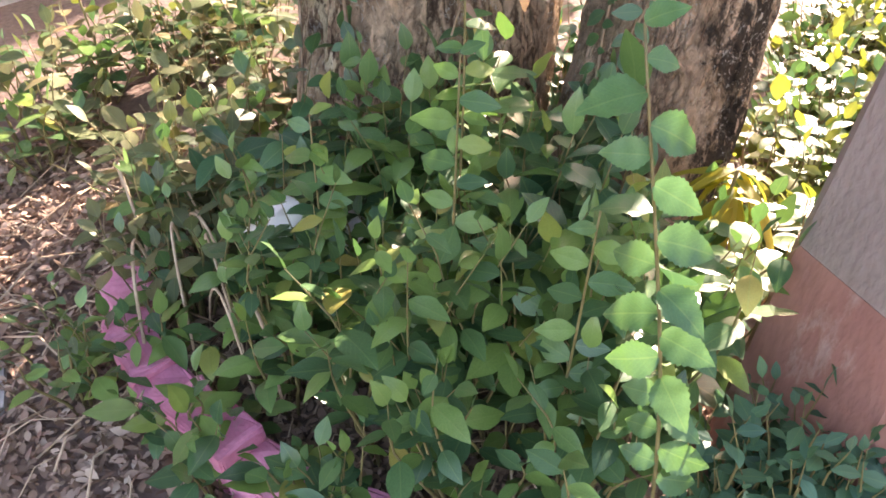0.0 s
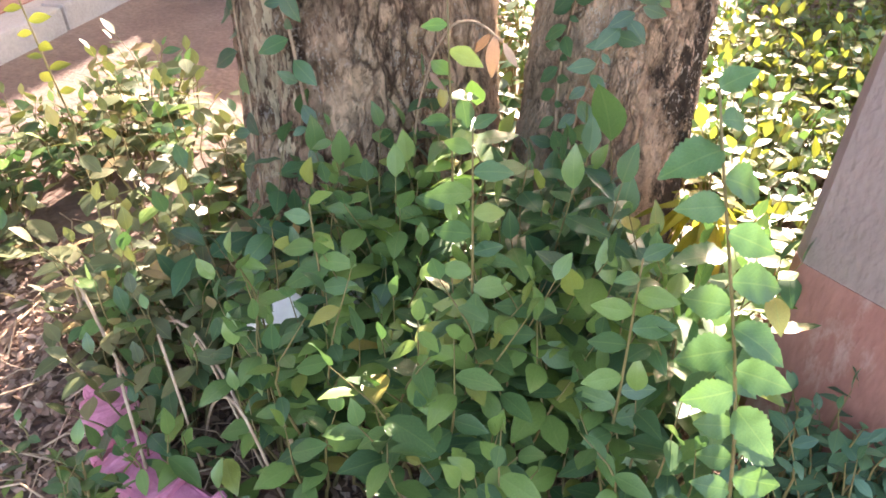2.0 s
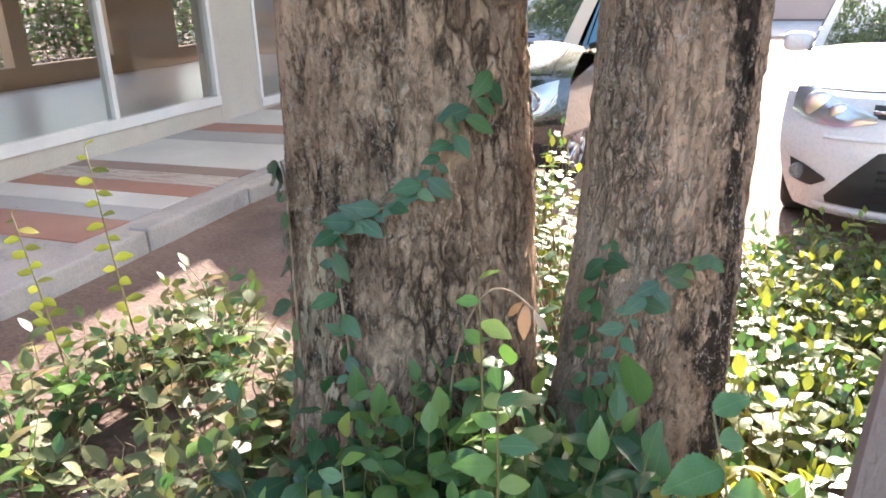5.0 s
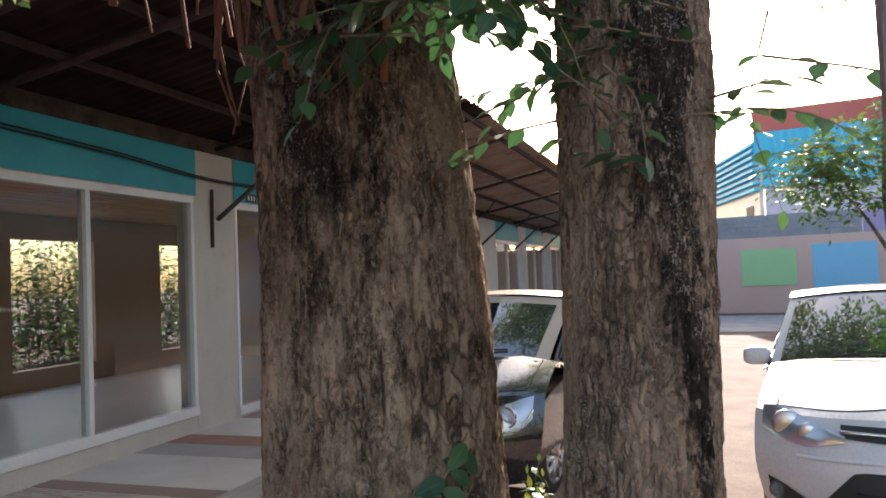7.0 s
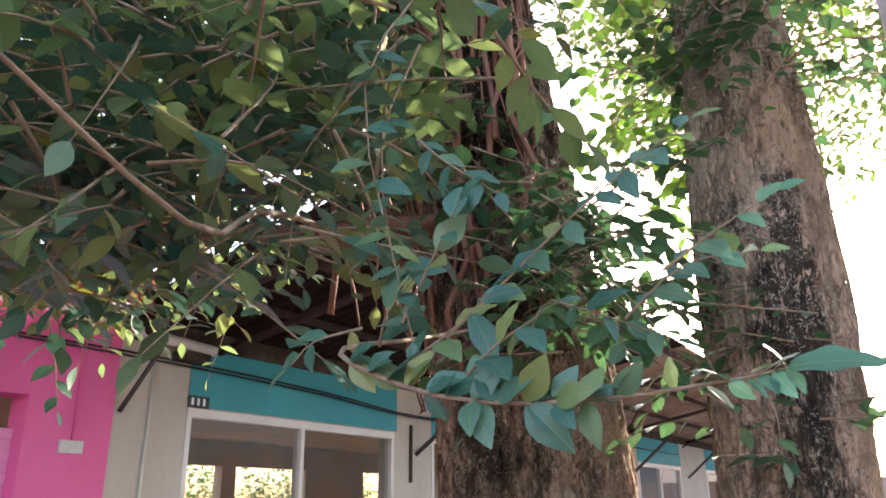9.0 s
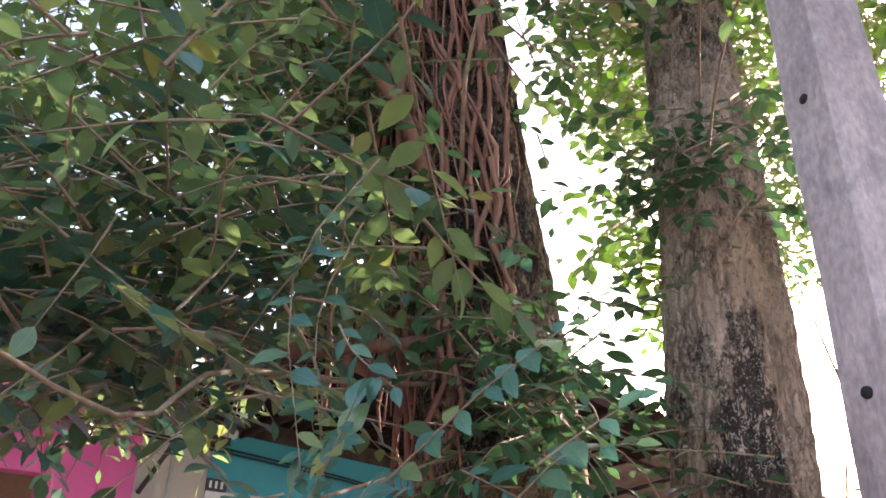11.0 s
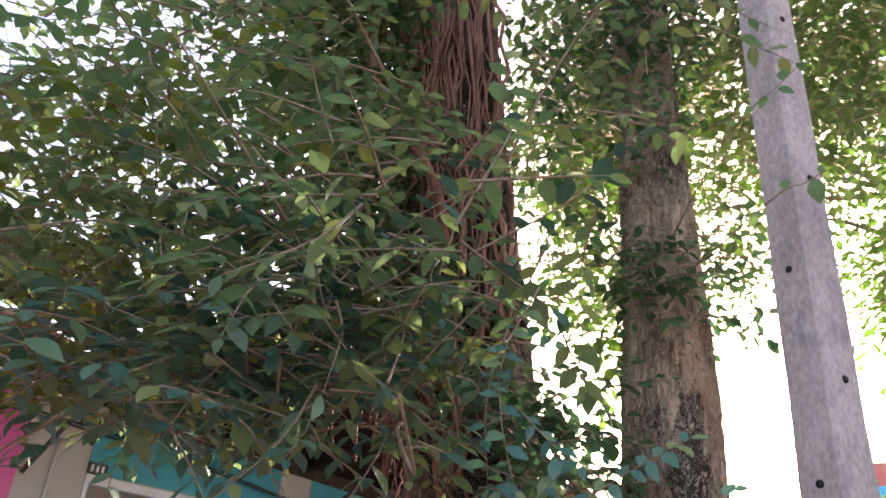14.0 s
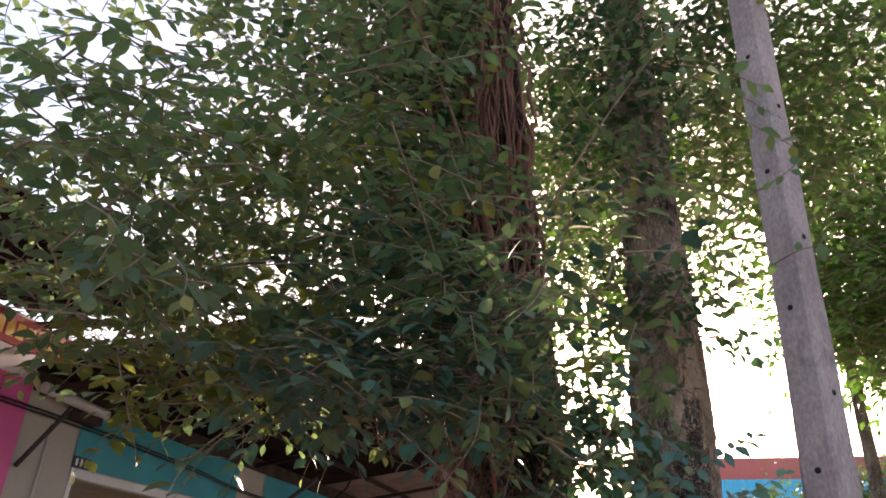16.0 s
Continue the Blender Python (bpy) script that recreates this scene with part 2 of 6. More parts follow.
def bark_material(name, light, mid, dark, mould, mould_edge=(0.55, 0.66), stripe=None, flakes=0.85, peel=None, shade_rise=0.125, plate_scale=30.0, cracks=0.9):
    """Grey-brown bark: vertical fissures, pale flecks, and black mould that also holds crown shade higher up."""
    m, n, l, bsdf = nodes_of(name)
    co = n.new("ShaderNodeTexCoord")

    def tex(scale, detail, rough, squash, distort=0.0):
        mp = n.new("ShaderNodeMapping")
        mp.inputs["Scale"].default_value = (1, 1, squash)
        l.new(co.outputs["Object"], mp.inputs["Vector"])
        t = n.new("ShaderNodeTexNoise")
        t.inputs["Scale"].default_value, t.inputs["Detail"].default_value, t.inputs["Roughness"].default_value = scale, detail, rough
        t.inputs["Distortion"].default_value = distort
        l.new(mp.outputs["Vector"], t.inputs["Vector"])
        return t.outputs["Fac"]

    def ranged(value, lo, hi, top=1.0):
        mr = n.new("ShaderNodeMapRange")
        mr.inputs["From Min"].default_value, mr.inputs["From Max"].default_value, mr.inputs["To Max"].default_value = lo, hi, top
        l.new(value, mr.inputs["Value"])
        return mr.outputs["Result"]

    def blend(fac, a, colour):
        mx = n.new("ShaderNodeMix")
        mx.data_type = "RGBA"
        l.new(fac, mx.inputs["Factor"])
        l.new(a, mx.inputs[6])
        mx.inputs[7].default_value = (*colour, 1)
        return mx.outputs[2]

    def calc(op, a, b):
        k = n.new("ShaderNodeMath")
        k.operation = op
        for i, s in enumerate((a, b)):
            if isinstance(s, (int, float)):
                k.inputs[i].default_value = s
            else:
                l.new(s, k.inputs[i])
        return k.outputs[0]

    tone = tex(8.0, 8, 0.65, 0.35)
    grain = tex(70, 7, 0.78, 0.6, 0.8)
    plates = tex(24, 9, 0.75, 0.42, 0.3)
    r1 = ramp(n, [(0.34, tuple(c * 0.68 for c in mid)), (0.47, mid), (0.58, light), (0.68, tuple(c * 1.25 for c in light))])
    l.new(tone, r1.inputs["Fac"])
    col = r1.outputs["Color"]
    # rough grain: dark pits and pale crusts
    col = blend(ranged(grain, 0.56, 0.66, 0.55), col, tuple(min(1, c * 1.5) for c in light))
    col = blend(ranged(calc("SUBTRACT", 1.0, grain), 0.54, 0.62, 0.65), col, dark)
    # fissures between the plates
    fiss = calc("MULTIPLY", ranged(calc("SUBTRACT", 0.03, calc("ABSOLUTE", calc("SUBTRACT", plates, 0.5), 0.0)), 0.008, 0.026, 0.85), ranged(tex(7, 4, 0.6, 0.5), 0.5, 0.58))
    col = blend(fiss, col, dark)
    # loose plates: elongated cells with dark seams, each of its own tone
    wob = n.new("ShaderNodeTexNoise")
    wob.inputs["Scale"].default_value, wob.inputs["Detail"].default_value = 9, 5
    l.new(co.outputs["Object"], wob.inputs["Vector"])
    bent = n.new("ShaderNodeMix")
    bent.data_type, bent.blend_type = "RGBA", "LINEAR_LIGHT"
    bent.inputs["Factor"].default_value = 0.05
    l.new(co.outputs["Object"], bent.inputs[6])
    l.new(wob.outputs["Color"], bent.inputs[7])
    long = n.new("ShaderNodeMapping")
    long.inputs["Scale"].default_value = (1, 1, 0.3)
    l.new(bent.outputs[2], long.inputs["Vector"])
    seam, cell = n.new("ShaderNodeTexVoronoi"), n.new("ShaderNodeTexVoronoi")
    seam.feature = "DISTANCE_TO_EDGE"
    for v in (seam, cell):
        v.inputs["Scale"].default_value = plate_scale
        l.new(long.outputs["Vector"], v.inputs["Vector"])
    tint = n.new("ShaderNodeSeparateColor")
    l.new(cell.outputs["Color"], tint.inputs["Color"])
    where = ranged(tex(3.5, 5, 0.65, 0.5), 0.40, 0.56)
    crack = calc("MULTIPLY", ranged(calc("SUBTRACT", 0.16, seam.outputs["Distance"]), 0.0, 0.13, 0.9), where)
    col = blend(calc("MULTIPLY", ranged(tint.outputs["Red"], 0.62, 1.0, 0.6), where), col, tuple(c * 0.42 for c in mid))
    col = blend(calc("MULTIPLY", ranged(tint.outputs["Green"], 0.70, 1.0, 0.6), where), col, tuple(min(1, c * 1.3) for c in light))
    col = blend(calc("MULTIPLY", crack, cracks), col, dark)
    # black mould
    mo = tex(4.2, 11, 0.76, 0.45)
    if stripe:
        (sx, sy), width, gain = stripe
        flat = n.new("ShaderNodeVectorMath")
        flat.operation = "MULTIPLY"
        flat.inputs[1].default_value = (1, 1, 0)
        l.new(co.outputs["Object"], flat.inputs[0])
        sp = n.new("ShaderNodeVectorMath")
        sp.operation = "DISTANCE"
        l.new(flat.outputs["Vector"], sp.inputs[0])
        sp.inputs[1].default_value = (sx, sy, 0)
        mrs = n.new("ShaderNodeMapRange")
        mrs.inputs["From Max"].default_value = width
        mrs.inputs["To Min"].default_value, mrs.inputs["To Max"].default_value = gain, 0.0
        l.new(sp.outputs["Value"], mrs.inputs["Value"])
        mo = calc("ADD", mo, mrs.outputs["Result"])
    # extra mould with height also paints in the shade of the crown
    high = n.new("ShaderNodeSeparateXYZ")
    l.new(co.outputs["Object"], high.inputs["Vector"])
    mo = calc("ADD", mo, ranged(high.outputs["Z"], 1.2, 2.2, shade_rise))
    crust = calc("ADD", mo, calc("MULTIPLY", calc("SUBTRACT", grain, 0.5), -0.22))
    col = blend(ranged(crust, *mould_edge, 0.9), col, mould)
    # pale lichen flecks
    col = blend(calc("MULTIPLY", ranged(tex(80, 3, 0.65, 0.7, 1.5), 0.57, 0.61, flakes), ranged(tex(6, 4, 0.6, 0.7), 0.44, 0.56)), col, (0.66, 0.61, 0.54))
    col = blend(calc("MULTIPLY", ranged(tex(40, 5, 0.7, 0.45, 0.8), 0.575, 0.61, 0.75), ranged(tex(5, 4, 0.6, 0.5), 0.46, 0.56)), col, tuple(min(1, c * 1.35) for c in light))
    col = blend(calc("MULTIPLY", ranged(tex(34, 6, 0.75, 0.4, 0.6), 0.575, 0.62, 0.8), ranged(tex(4, 4, 0.6, 0.5), 0.42, 0.55)), col, dark)
    if peel:
        near = n.new("ShaderNodeVectorMath")
        near.operation = "DISTANCE"
        sq = n.new("ShaderNodeMapping")
        sq.inputs["Scale"].default_value = (1, 1, 0.45)
        l.new(co.outputs["Object"], sq.inputs["Vector"])
        l.new(sq.outputs["Vector"], near.inputs[0])
        near.inputs[1].default_value = (peel[0], peel[1], peel[2] * 0.45)
        zone = ranged(calc("SUBTRACT", peel[3], near.outputs["Value"]), 0.0, 0.06, 0.34)
        strips = calc("ADD", tex(48, 5, 0.65, 0.16), zone)
        col = blend(ranged(strips, 0.845, 0.875), col, (0.74, 0.62, 0.44))
    l.new(col, bsdf.inputs["Base Color"])
    bsdf.inputs["Roughness"].default_value = 0.92
    bsdf.inputs["Specular IOR Level"].default_value = 0.2
    b = n.new("ShaderNodeBump")
    b.inputs["Strength"].default_value, b.inputs["Distance"].default_value = 1.0, 0.026
    l.new(calc("ADD", grain, calc("ADD", calc("MULTIPLY", fiss, -0.8), calc("MULTIPLY", crack, -0.9))), b.inputs["Height"])
    l.new(b.outputs["Normal"], bsdf.inputs["Normal"])
    return m


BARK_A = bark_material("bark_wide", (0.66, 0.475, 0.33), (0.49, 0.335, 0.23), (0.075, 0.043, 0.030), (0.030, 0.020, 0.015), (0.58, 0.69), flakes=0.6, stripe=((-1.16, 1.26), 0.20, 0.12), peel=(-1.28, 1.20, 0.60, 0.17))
BARK_B = bark_material("bark_grey", (0.72, 0.53, 0.39), (0.58, 0.42, 0.30), (0.12, 0.085, 0.066), (0.018, 0.016, 0.015), (0.64, 0.72), stripe=((-0.352, 1.575), 0.17, 0.27), shade_rise=0.085, plate_scale=42.0, cracks=0.6)
BARK_FAR = bark_material("bark_far", (0.42, 0.36, 0.29), (0.30, 0.24, 0.19), (0.12, 0.09, 0.07), (0.06, 0.05, 0.045), (0.7, 0.8))
VINE_DRY = surface("dry_vine", [(0.3, (0.15, 0.062, 0.042)), (0.7, (0.34, 0.165, 0.11))], 14, (1, 1, 0.3), 0.85, 0.5, 60)
TWIG = surface("twig_bark", [(0.3, (0.16, 0.10, 0.065)), (0.7, (0.34, 0.25, 0.17))], 20, (1, 1, 1), 0.8, 0.4, 80)
STRAW = surface("dry_straw", [(0.3, (0.34, 0.23, 0.15)), (0.7, (0.55, 0.42, 0.30))], 20, (1, 1, 1), 0.8, 0.3, 80)
STEM_GREEN = surface("green_stem", [(0.3, (0.10, 0.09, 0.03)), (0.7, (0.22, 0.17, 0.07))], 20, (1, 1, 1), 0.6, 0.2, 80)
GREENS = [(0.0, (0.030, 0.080, 0.040)), (0.35, (0.068, 0.145, 0.056)), (0.7, (0.125, 0.215, 0.06)), (0.93, (0.15, 0.24, 0.055)), (0.985, (0.24, 0.26, 0.06)), (1.0, (0.34, 0.25, 0.07))]
LEAF_BED = leaf_material("bed_leaf", GREENS, 0.32, 0.18, (0.14, 0.34, 0.06))
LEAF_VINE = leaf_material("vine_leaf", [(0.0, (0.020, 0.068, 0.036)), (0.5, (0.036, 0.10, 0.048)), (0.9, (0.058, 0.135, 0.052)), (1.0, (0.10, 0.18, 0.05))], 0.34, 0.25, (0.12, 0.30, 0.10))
LEAF_CROWN = leaf_material("crown_leaf", [(0.0, (0.045, 0.095, 0.060)), (0.45, (0.095, 0.155, 0.088)), (0.75, (0.17, 0.22, 0.095)), (0.92, (0.25, 0.25, 0.085)), (1.0, (0.42, 0.32, 0.07))], 0.30, 0.48, (0.28, 0.42, 0.12))
LEAF_BACK = leaf_material("far_crown_leaf", [(0.0, (0.05, 0.12, 0.05)), (0.5, (0.08, 0.165, 0.06)), (1.0, (0.13, 0.20, 0.06))], 0.45, 0.35, (0.2, 0.34, 0.06))
LEAF_OLIVE = leaf_material("olive_leaf", [(0.0, (0.05, 0.07, 0.035)), (0.5, (0.085, 0.11, 0.045)), (0.85, (0.14, 0.14, 0.06)), (1.0, (0.32, 0.22, 0.11))], 0.55, 0.14, (0.3, 0.34, 0.06))
LEAF_SUNNY = leaf_material("sunny_leaf", [(0.0, (0.055, 0.10, 0.022)), (0.5, (0.10, 0.14, 0.028)), (0.9, (0.18, 0.19, 0.04)), (1.0, (0.32, 0.28, 0.06))], 0.52, 0.34, (0.40, 0.42, 0.04))
LEAF_DUSKY = leaf_material("dusky_leaf", [(0.0, (0.035, 0.095, 0.065)), (0.5, (0.055, 0.135, 0.085)), (1.0, (0.085, 0.17, 0.085))], 0.36, 0.22, (0.14, 0.34, 0.12))
LEAF_BRIGHT = leaf_material("bright_leaf", [(0.0, (0.05, 0.12, 0.03)), (0.6, (0.08, 0.17, 0.035)), (1.0, (0.13, 0.21, 0.04))], 0.42, 0.5, (0.22, 0.46, 0.05))
LEAF_YELLOW = leaf_material("yellow_leaf", [(0.0, (0.18, 0.20, 0.025)), (1.0, (0.34, 0.29, 0.04))], 0.55, 0.42, (0.5, 0.46, 0.04))
LEAF_DEAD = leaf_material("dead_leaf", [(0, (0.12, 0.07, 0.05)), (0.4, (0.25, 0.155, 0.115)), (0.75, (0.37, 0.25, 0.195)), (1, (0.50, 0.38, 0.30))], 0.75, 0.12, (0.35, 0.2, 0.08), (0.3, 0.22, 0.15))
SOIL = surface("soil", [(0.25, (0.12, 0.075, 0.06)), (0.5, (0.18, 0.12, 0.098)), (0.75, (0.26, 0.19, 0.16))], 1.6, (1, 1, 1), 0.95, 0.8, 45, spots=(0.12, 0.08, 0.06), spot_scale=3, spot_edge=(0.55, 0.7), grain=0.6)
CONCRETE = surface("concrete", [(0.3, (0.34, 0.32, 0.31)), (0.7, (0.48, 0.45, 0.43))], 2.2, (1, 1, 1), 0.85, 0.45, 70, spots=(0.22, 0.2, 0.19), spot_scale=2.5, spot_edge=(0.56, 0.72))
POLE_CONC = surface("pole_concrete", [(0.3, (0.33, 0.262, 0.25)), (0.7, (0.53, 0.435, 0.41))], 5.0, (1, 1, 0.55), 0.88, 0.5, 80, spots=(0.18, 0.15, 0.155), spot_scale=4, spot_edge=(0.52, 0.68), grain=0.45)
def brown_low(m, colour, top):
    """Browner, darker tone on the lower shaft, with a ragged upper edge."""
    n, l = m.node_tree.nodes, m.node_tree.links
    bsdf = n["Principled BSDF"]
    src = bsdf.inputs["Base Color"].links[0].from_socket
    co = n.new("ShaderNodeTexCoord")
    sep = n.new("ShaderNodeSeparateXYZ")
    l.new(co.outputs["Object"], sep.inputs["Vector"])
    t = n.new("ShaderNodeTexNoise")
    t.inputs["Scale"].default_value, t.inputs["Detail"].default_value = 4.0, 8
    l.new(co.outputs["Object"], t.inputs["Vector"])
    k = n.new("ShaderNodeMath")
    k.operation = "MULTIPLY_ADD"
    l.new(t.outputs["Fac"], k.inputs[0])
    k.inputs[1].default_value = 0.9
    l.new(sep.outputs["Z"], k.inputs[2])
    mr = n.new("ShaderNodeMapRange")
    mr.inputs["From Min"].default_value, mr.inputs["From Max"].default_value = top + 0.35, top + 0.75
    mr.inputs["To Min"].default_value, mr.inputs["To Max"].default_value = 0.8, 0.0
    l.new(k.outputs[0], mr.inputs["Value"])
    mx = n.new("ShaderNodeMix")
    mx.data_type = "RGBA"
    l.new(mr.outputs["Result"], mx.inputs["Factor"])
    l.new(src, mx.inputs[6])
    mx.inputs[7].default_value = (*colour, 1)
    l.new(mx.outputs[2], bsdf.inputs["Base Color"])


brown_low(POLE_CONC, (0.22, 0.165, 0.145), 1.0)
POLE_RED = surface("red_oxide_paint", [(0.3, (0.24, 0.10, 0.08)), (0.7, (0.34, 0.165, 0.135))], 4.0, (1, 1, 0.4), 0.75, 0.3, 80, spots=(0.42, 0.33, 0.30), spot_scale=5, spot_edge=(0.6, 0.75))
PINK_PAINT = surface("pink_paint", [(0.3, (0.55, 0.17, 0.28)), (0.7, (0.68, 0.27, 0.38))], 6, (1, 1, 1), 0.8, 0.3, 70, spots=(0.42, 0.26, 0.27), spot_scale=9, spot_edge=(0.6, 0.75))
PINK_WALL = surface("pink_wall", [(0.3, (0.72, 0.10, 0.32)), (0.7, (0.80, 0.16, 0.38))], 0.8, (1, 1, 1), 0.7, 0.12, 60, grain=0.1)
PINK_PALE = surface("pale_pink_shutter", [(0.3, (0.82, 0.32, 0.60)), (0.7, (0.86, 0.40, 0.66))], 0.8, (1, 1, 1), 0.6, 0.1, 60, grain=0.1)
BEIGE_WALL = surface("beige_render", [(0.3, (0.46, 0.42, 0.37)), (0.7, (0.58, 0.53, 0.47))], 1.4, (1, 1, 0.6), 0.85, 0.15, 60, spots=(0.36, 0.31, 0.27), spot_scale=2.2, spot_edge=(0.6, 0.8), grain=0.15)
TEAL = surface("teal_paint", [(0.3, (0.015, 0.27, 0.33)), (0.7, (0.025, 0.36, 0.42))], 0.9, (1, 1, 1), 0.6, 0.1, 60, grain=0.12)
FRAME_WHITE = surface("white_frame", [(0.3, (0.66, 0.64, 0.63)), (0.7, (0.78, 0.76, 0.75))], 2, (1, 1, 1), 0.4, 0.05, 60, grain=0.1)
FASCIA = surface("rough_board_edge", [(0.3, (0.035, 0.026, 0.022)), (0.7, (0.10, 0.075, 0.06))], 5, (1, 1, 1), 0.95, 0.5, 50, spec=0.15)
# brown iron, its tone lowered to hold the shade under the awning
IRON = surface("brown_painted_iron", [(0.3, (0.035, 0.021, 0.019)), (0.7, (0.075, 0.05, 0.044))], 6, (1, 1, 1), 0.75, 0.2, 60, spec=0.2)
IRON_DARK = surface("dark_iron", [(0.3, (0.03, 0.028, 0.028)), (0.7, (0.07, 0.06, 0.055))], 6, (1, 1, 1), 0.6, 0.2, 60)
# dark and pale copies put the awning's shade and light into the colour
SHEET_SHADE = surface("shaded_sheet", [(0.3, (0.016, 0.010, 0.009)), (0.7, (0.04, 0.026, 0.022))], 1.2, (1, 1, 1), 0.9, 0.2, 40, spec=0.08)
SHEET_LIT = surface("lit_galvanised_sheet", [(0.3, (0.22, 0.155, 0.12)), (0.7, (0.36, 0.28, 0.23))], 1.6, (1, 1, 1), 0.75, 0.2, 40, spots=(0.16, 0.09, 0.06), spot_scale=2.5, spot_edge=(0.52, 0.7))
WOOD_IN = surface("brown_ceiling", [(0.3, (0.50, 0.30, 0.17)), (0.7, (0.62, 0.41, 0.26))], 1.4, (1, 0.15, 1), 0.6, 0.1, 40)
ROOM = surface("room_wall", [(0.3, (0.46, 0.30, 0.19)), (0.7, (0.56, 0.39, 0.26))], 0.8, (1, 1, 1), 0.7, 0.1, 30)
TILE_RED = surface("red_tile", [(0.3, (0.30, 0.12, 0.085)), (0.7, (0.40, 0.19, 0.14))], 2, (1, 1, 1), 0.45, 0.1, 50)
TILE_GREY = surface("grey_tile", [(0.3, (0.30, 0.30, 0.31)), (0.7, (0.40, 0.40, 0.41))], 2, (1, 1, 1), 0.4, 0.1, 50)
TILE_LIGHT = surface("pale_tile", [(0.3, (0.52, 0.51, 0.49)), (0.7, (0.64, 0.62, 0.60))], 2, (1, 1, 1), 0.35, 0.1, 50)
TILE_BROWN = surface("brown_tile", [(0.3, (0.20, 0.12, 0.10)), (0.7, (0.28, 0.18, 0.15))], 2, (1, 1, 1), 0.4, 0.1, 50)
TILE_MARBLE = surface("veined_tile", [(0.35, (0.26, 0.17, 0.15)), (0.5, (0.58, 0.52, 0.48)), (0.6, (0.3, 0.2, 0.18)), (0.75, (0.62, 0.57, 0.53))], 9, (0.4, 2.5, 1), 0.4, 0.1, 50)
WHITE_PAINT = surface("white_car_paint", [(0.3, (0.66, 0.665, 0.69)), (0.7, (0.70, 0.705, 0.72))], 1, (1, 1, 1), 0.28, 0.0, 60, grain=0.02, coat=1.0)
BLACK_PAINT = surface("black_car_paint", [(0.3, (0.010, 0.011, 0.014)), (0.7, (0.016, 0.017, 0.02))], 1, (1, 1, 1), 0.25, 0.0, 60, grain=0.05, coat=1.0)
ROOF_TAN = surface("tan_roof_cover", [(0.3, (0.62, 0.47, 0.36)), (0.7, (0.72, 0.56, 0.44))], 1, (1, 1, 1), 0.45, 0.0, 60, grain=0.05, coat=0.6)
RUBBER = surface("tyre_rubber", [(0.3, (0.02, 0.02, 0.02)), (0.7, (0.045, 0.043, 0.04))], 8, (1, 1, 1), 0.85, 0.3, 60)
PLASTIC = surface("black_plastic", [(0.3, (0.018, 0.018, 0.019)), (0.7, (0.035, 0.035, 0.036))], 6, (1, 1, 1), 0.55, 0.15, 90)
CHROME = plain("chrome", (0.75, 0.75, 0.77), 0.12, 1.0)
ALLOY = plain("alloy_rim", (0.55, 0.55, 0.57), 0.3, 1.0)
CARGLASS = plain("dark_car_glass", (0.02, 0.028, 0.034), 0.03, 0.0, 1.0)
LAMPGLASS = plain("clear_lamp_glass", (0.9, 0.92, 0.95), 0.03, 0.0, 0.0, transmission=0.9)
LAMPBOWL = plain("lamp_reflector", (0.70, 0.70, 0.72), 0.32, 1.0)
LAMPCASE = plain("smoked_lamp_case", (0.66, 0.67, 0.69), 0.16, 0.7, 1.0)
TAIL_RED = plain("red_lens", (0.55, 0.02, 0.02), 0.1, 0.0, 1.0)
AMBER = plain("amber_lens", (0.75, 0.22, 0.05), 0.1, 0.0, 1.0)
for m_, strength in ((CARGLASS, 2.3), (BLACK_PAINT, 1.9)):
    m_.node_tree.nodes["Principled BSDF"].inputs["Coat IOR"].default_value = strength
GLASS = plain("window_glass", (0.82, 0.86, 0.85), 0.01, 0.0, 0.0, transmission=1.0, ior=1.36)
BLACK = plain("black_cable", (0.012, 0.012, 0.013), 0.5)
HOLE_SHADE = plain("hole_shade", (0.02, 0.018, 0.017), 0.9)
PAPER = surface("white_litter", [(0.3, (0.70, 0.71, 0.72)), (0.7, (0.78, 0.79, 0.8))], 5, (1, 1, 1), 0.6, 0.1, 60)
SIGN_RED = surface("red_sign", [(0.3, (0.42, 0.03, 0.04)), (0.7, (0.52, 0.05, 0.06))], 1, (1, 1, 1), 0.5, 0.05, 50)
SIGN_YELLOW = plain("yellow_letter_paint", (0.75, 0.45, 0.06), 0.5)
SIGN_WHITE = plain("white_letter_paint", (0.8, 0.8, 0.8), 0.5)
PIPE = surface("white_plastic_pipe", [(0.3, (0.55, 0.53, 0.52)), (0.7, (0.68, 0.66, 0.65))], 4, (1, 1, 1), 0.5, 0.05, 50)

# ---- ground ----
def ground_height(x, y):
    """Near the bed the soil is uneven; farther out it lies flat."""
    near = max(0.0, 1 - math.hypot(x + 0.8, y - 1.2) / 6)
    return near * (0.035 * noise.noise((x * 1.3, y * 1.3, 0)) + 0.015 * noise.noise((x * 5, y * 5, 3)))


g = Acc()
line = sorted(set([-400, -120, -50, -25, -14] + [round(-8 + 0.16 * i, 3) for i in range(101)] + [14, 25, 50, 120, 400]))
gv = [(x - 0.0, y + 1.0, ground_height(x, y + 1.0)) for y in line for x in line]
k = len(line)
g.add(gv, [(j * k + i, j * k + i + 1, (j + 1) * k + i + 1, (j + 1) * k + i) for j in range(k - 1) for i in range(k - 1)])
tagged(part("ground", g, SOIL), "brown bare soil yard under the trees", "ground", kind="structure")

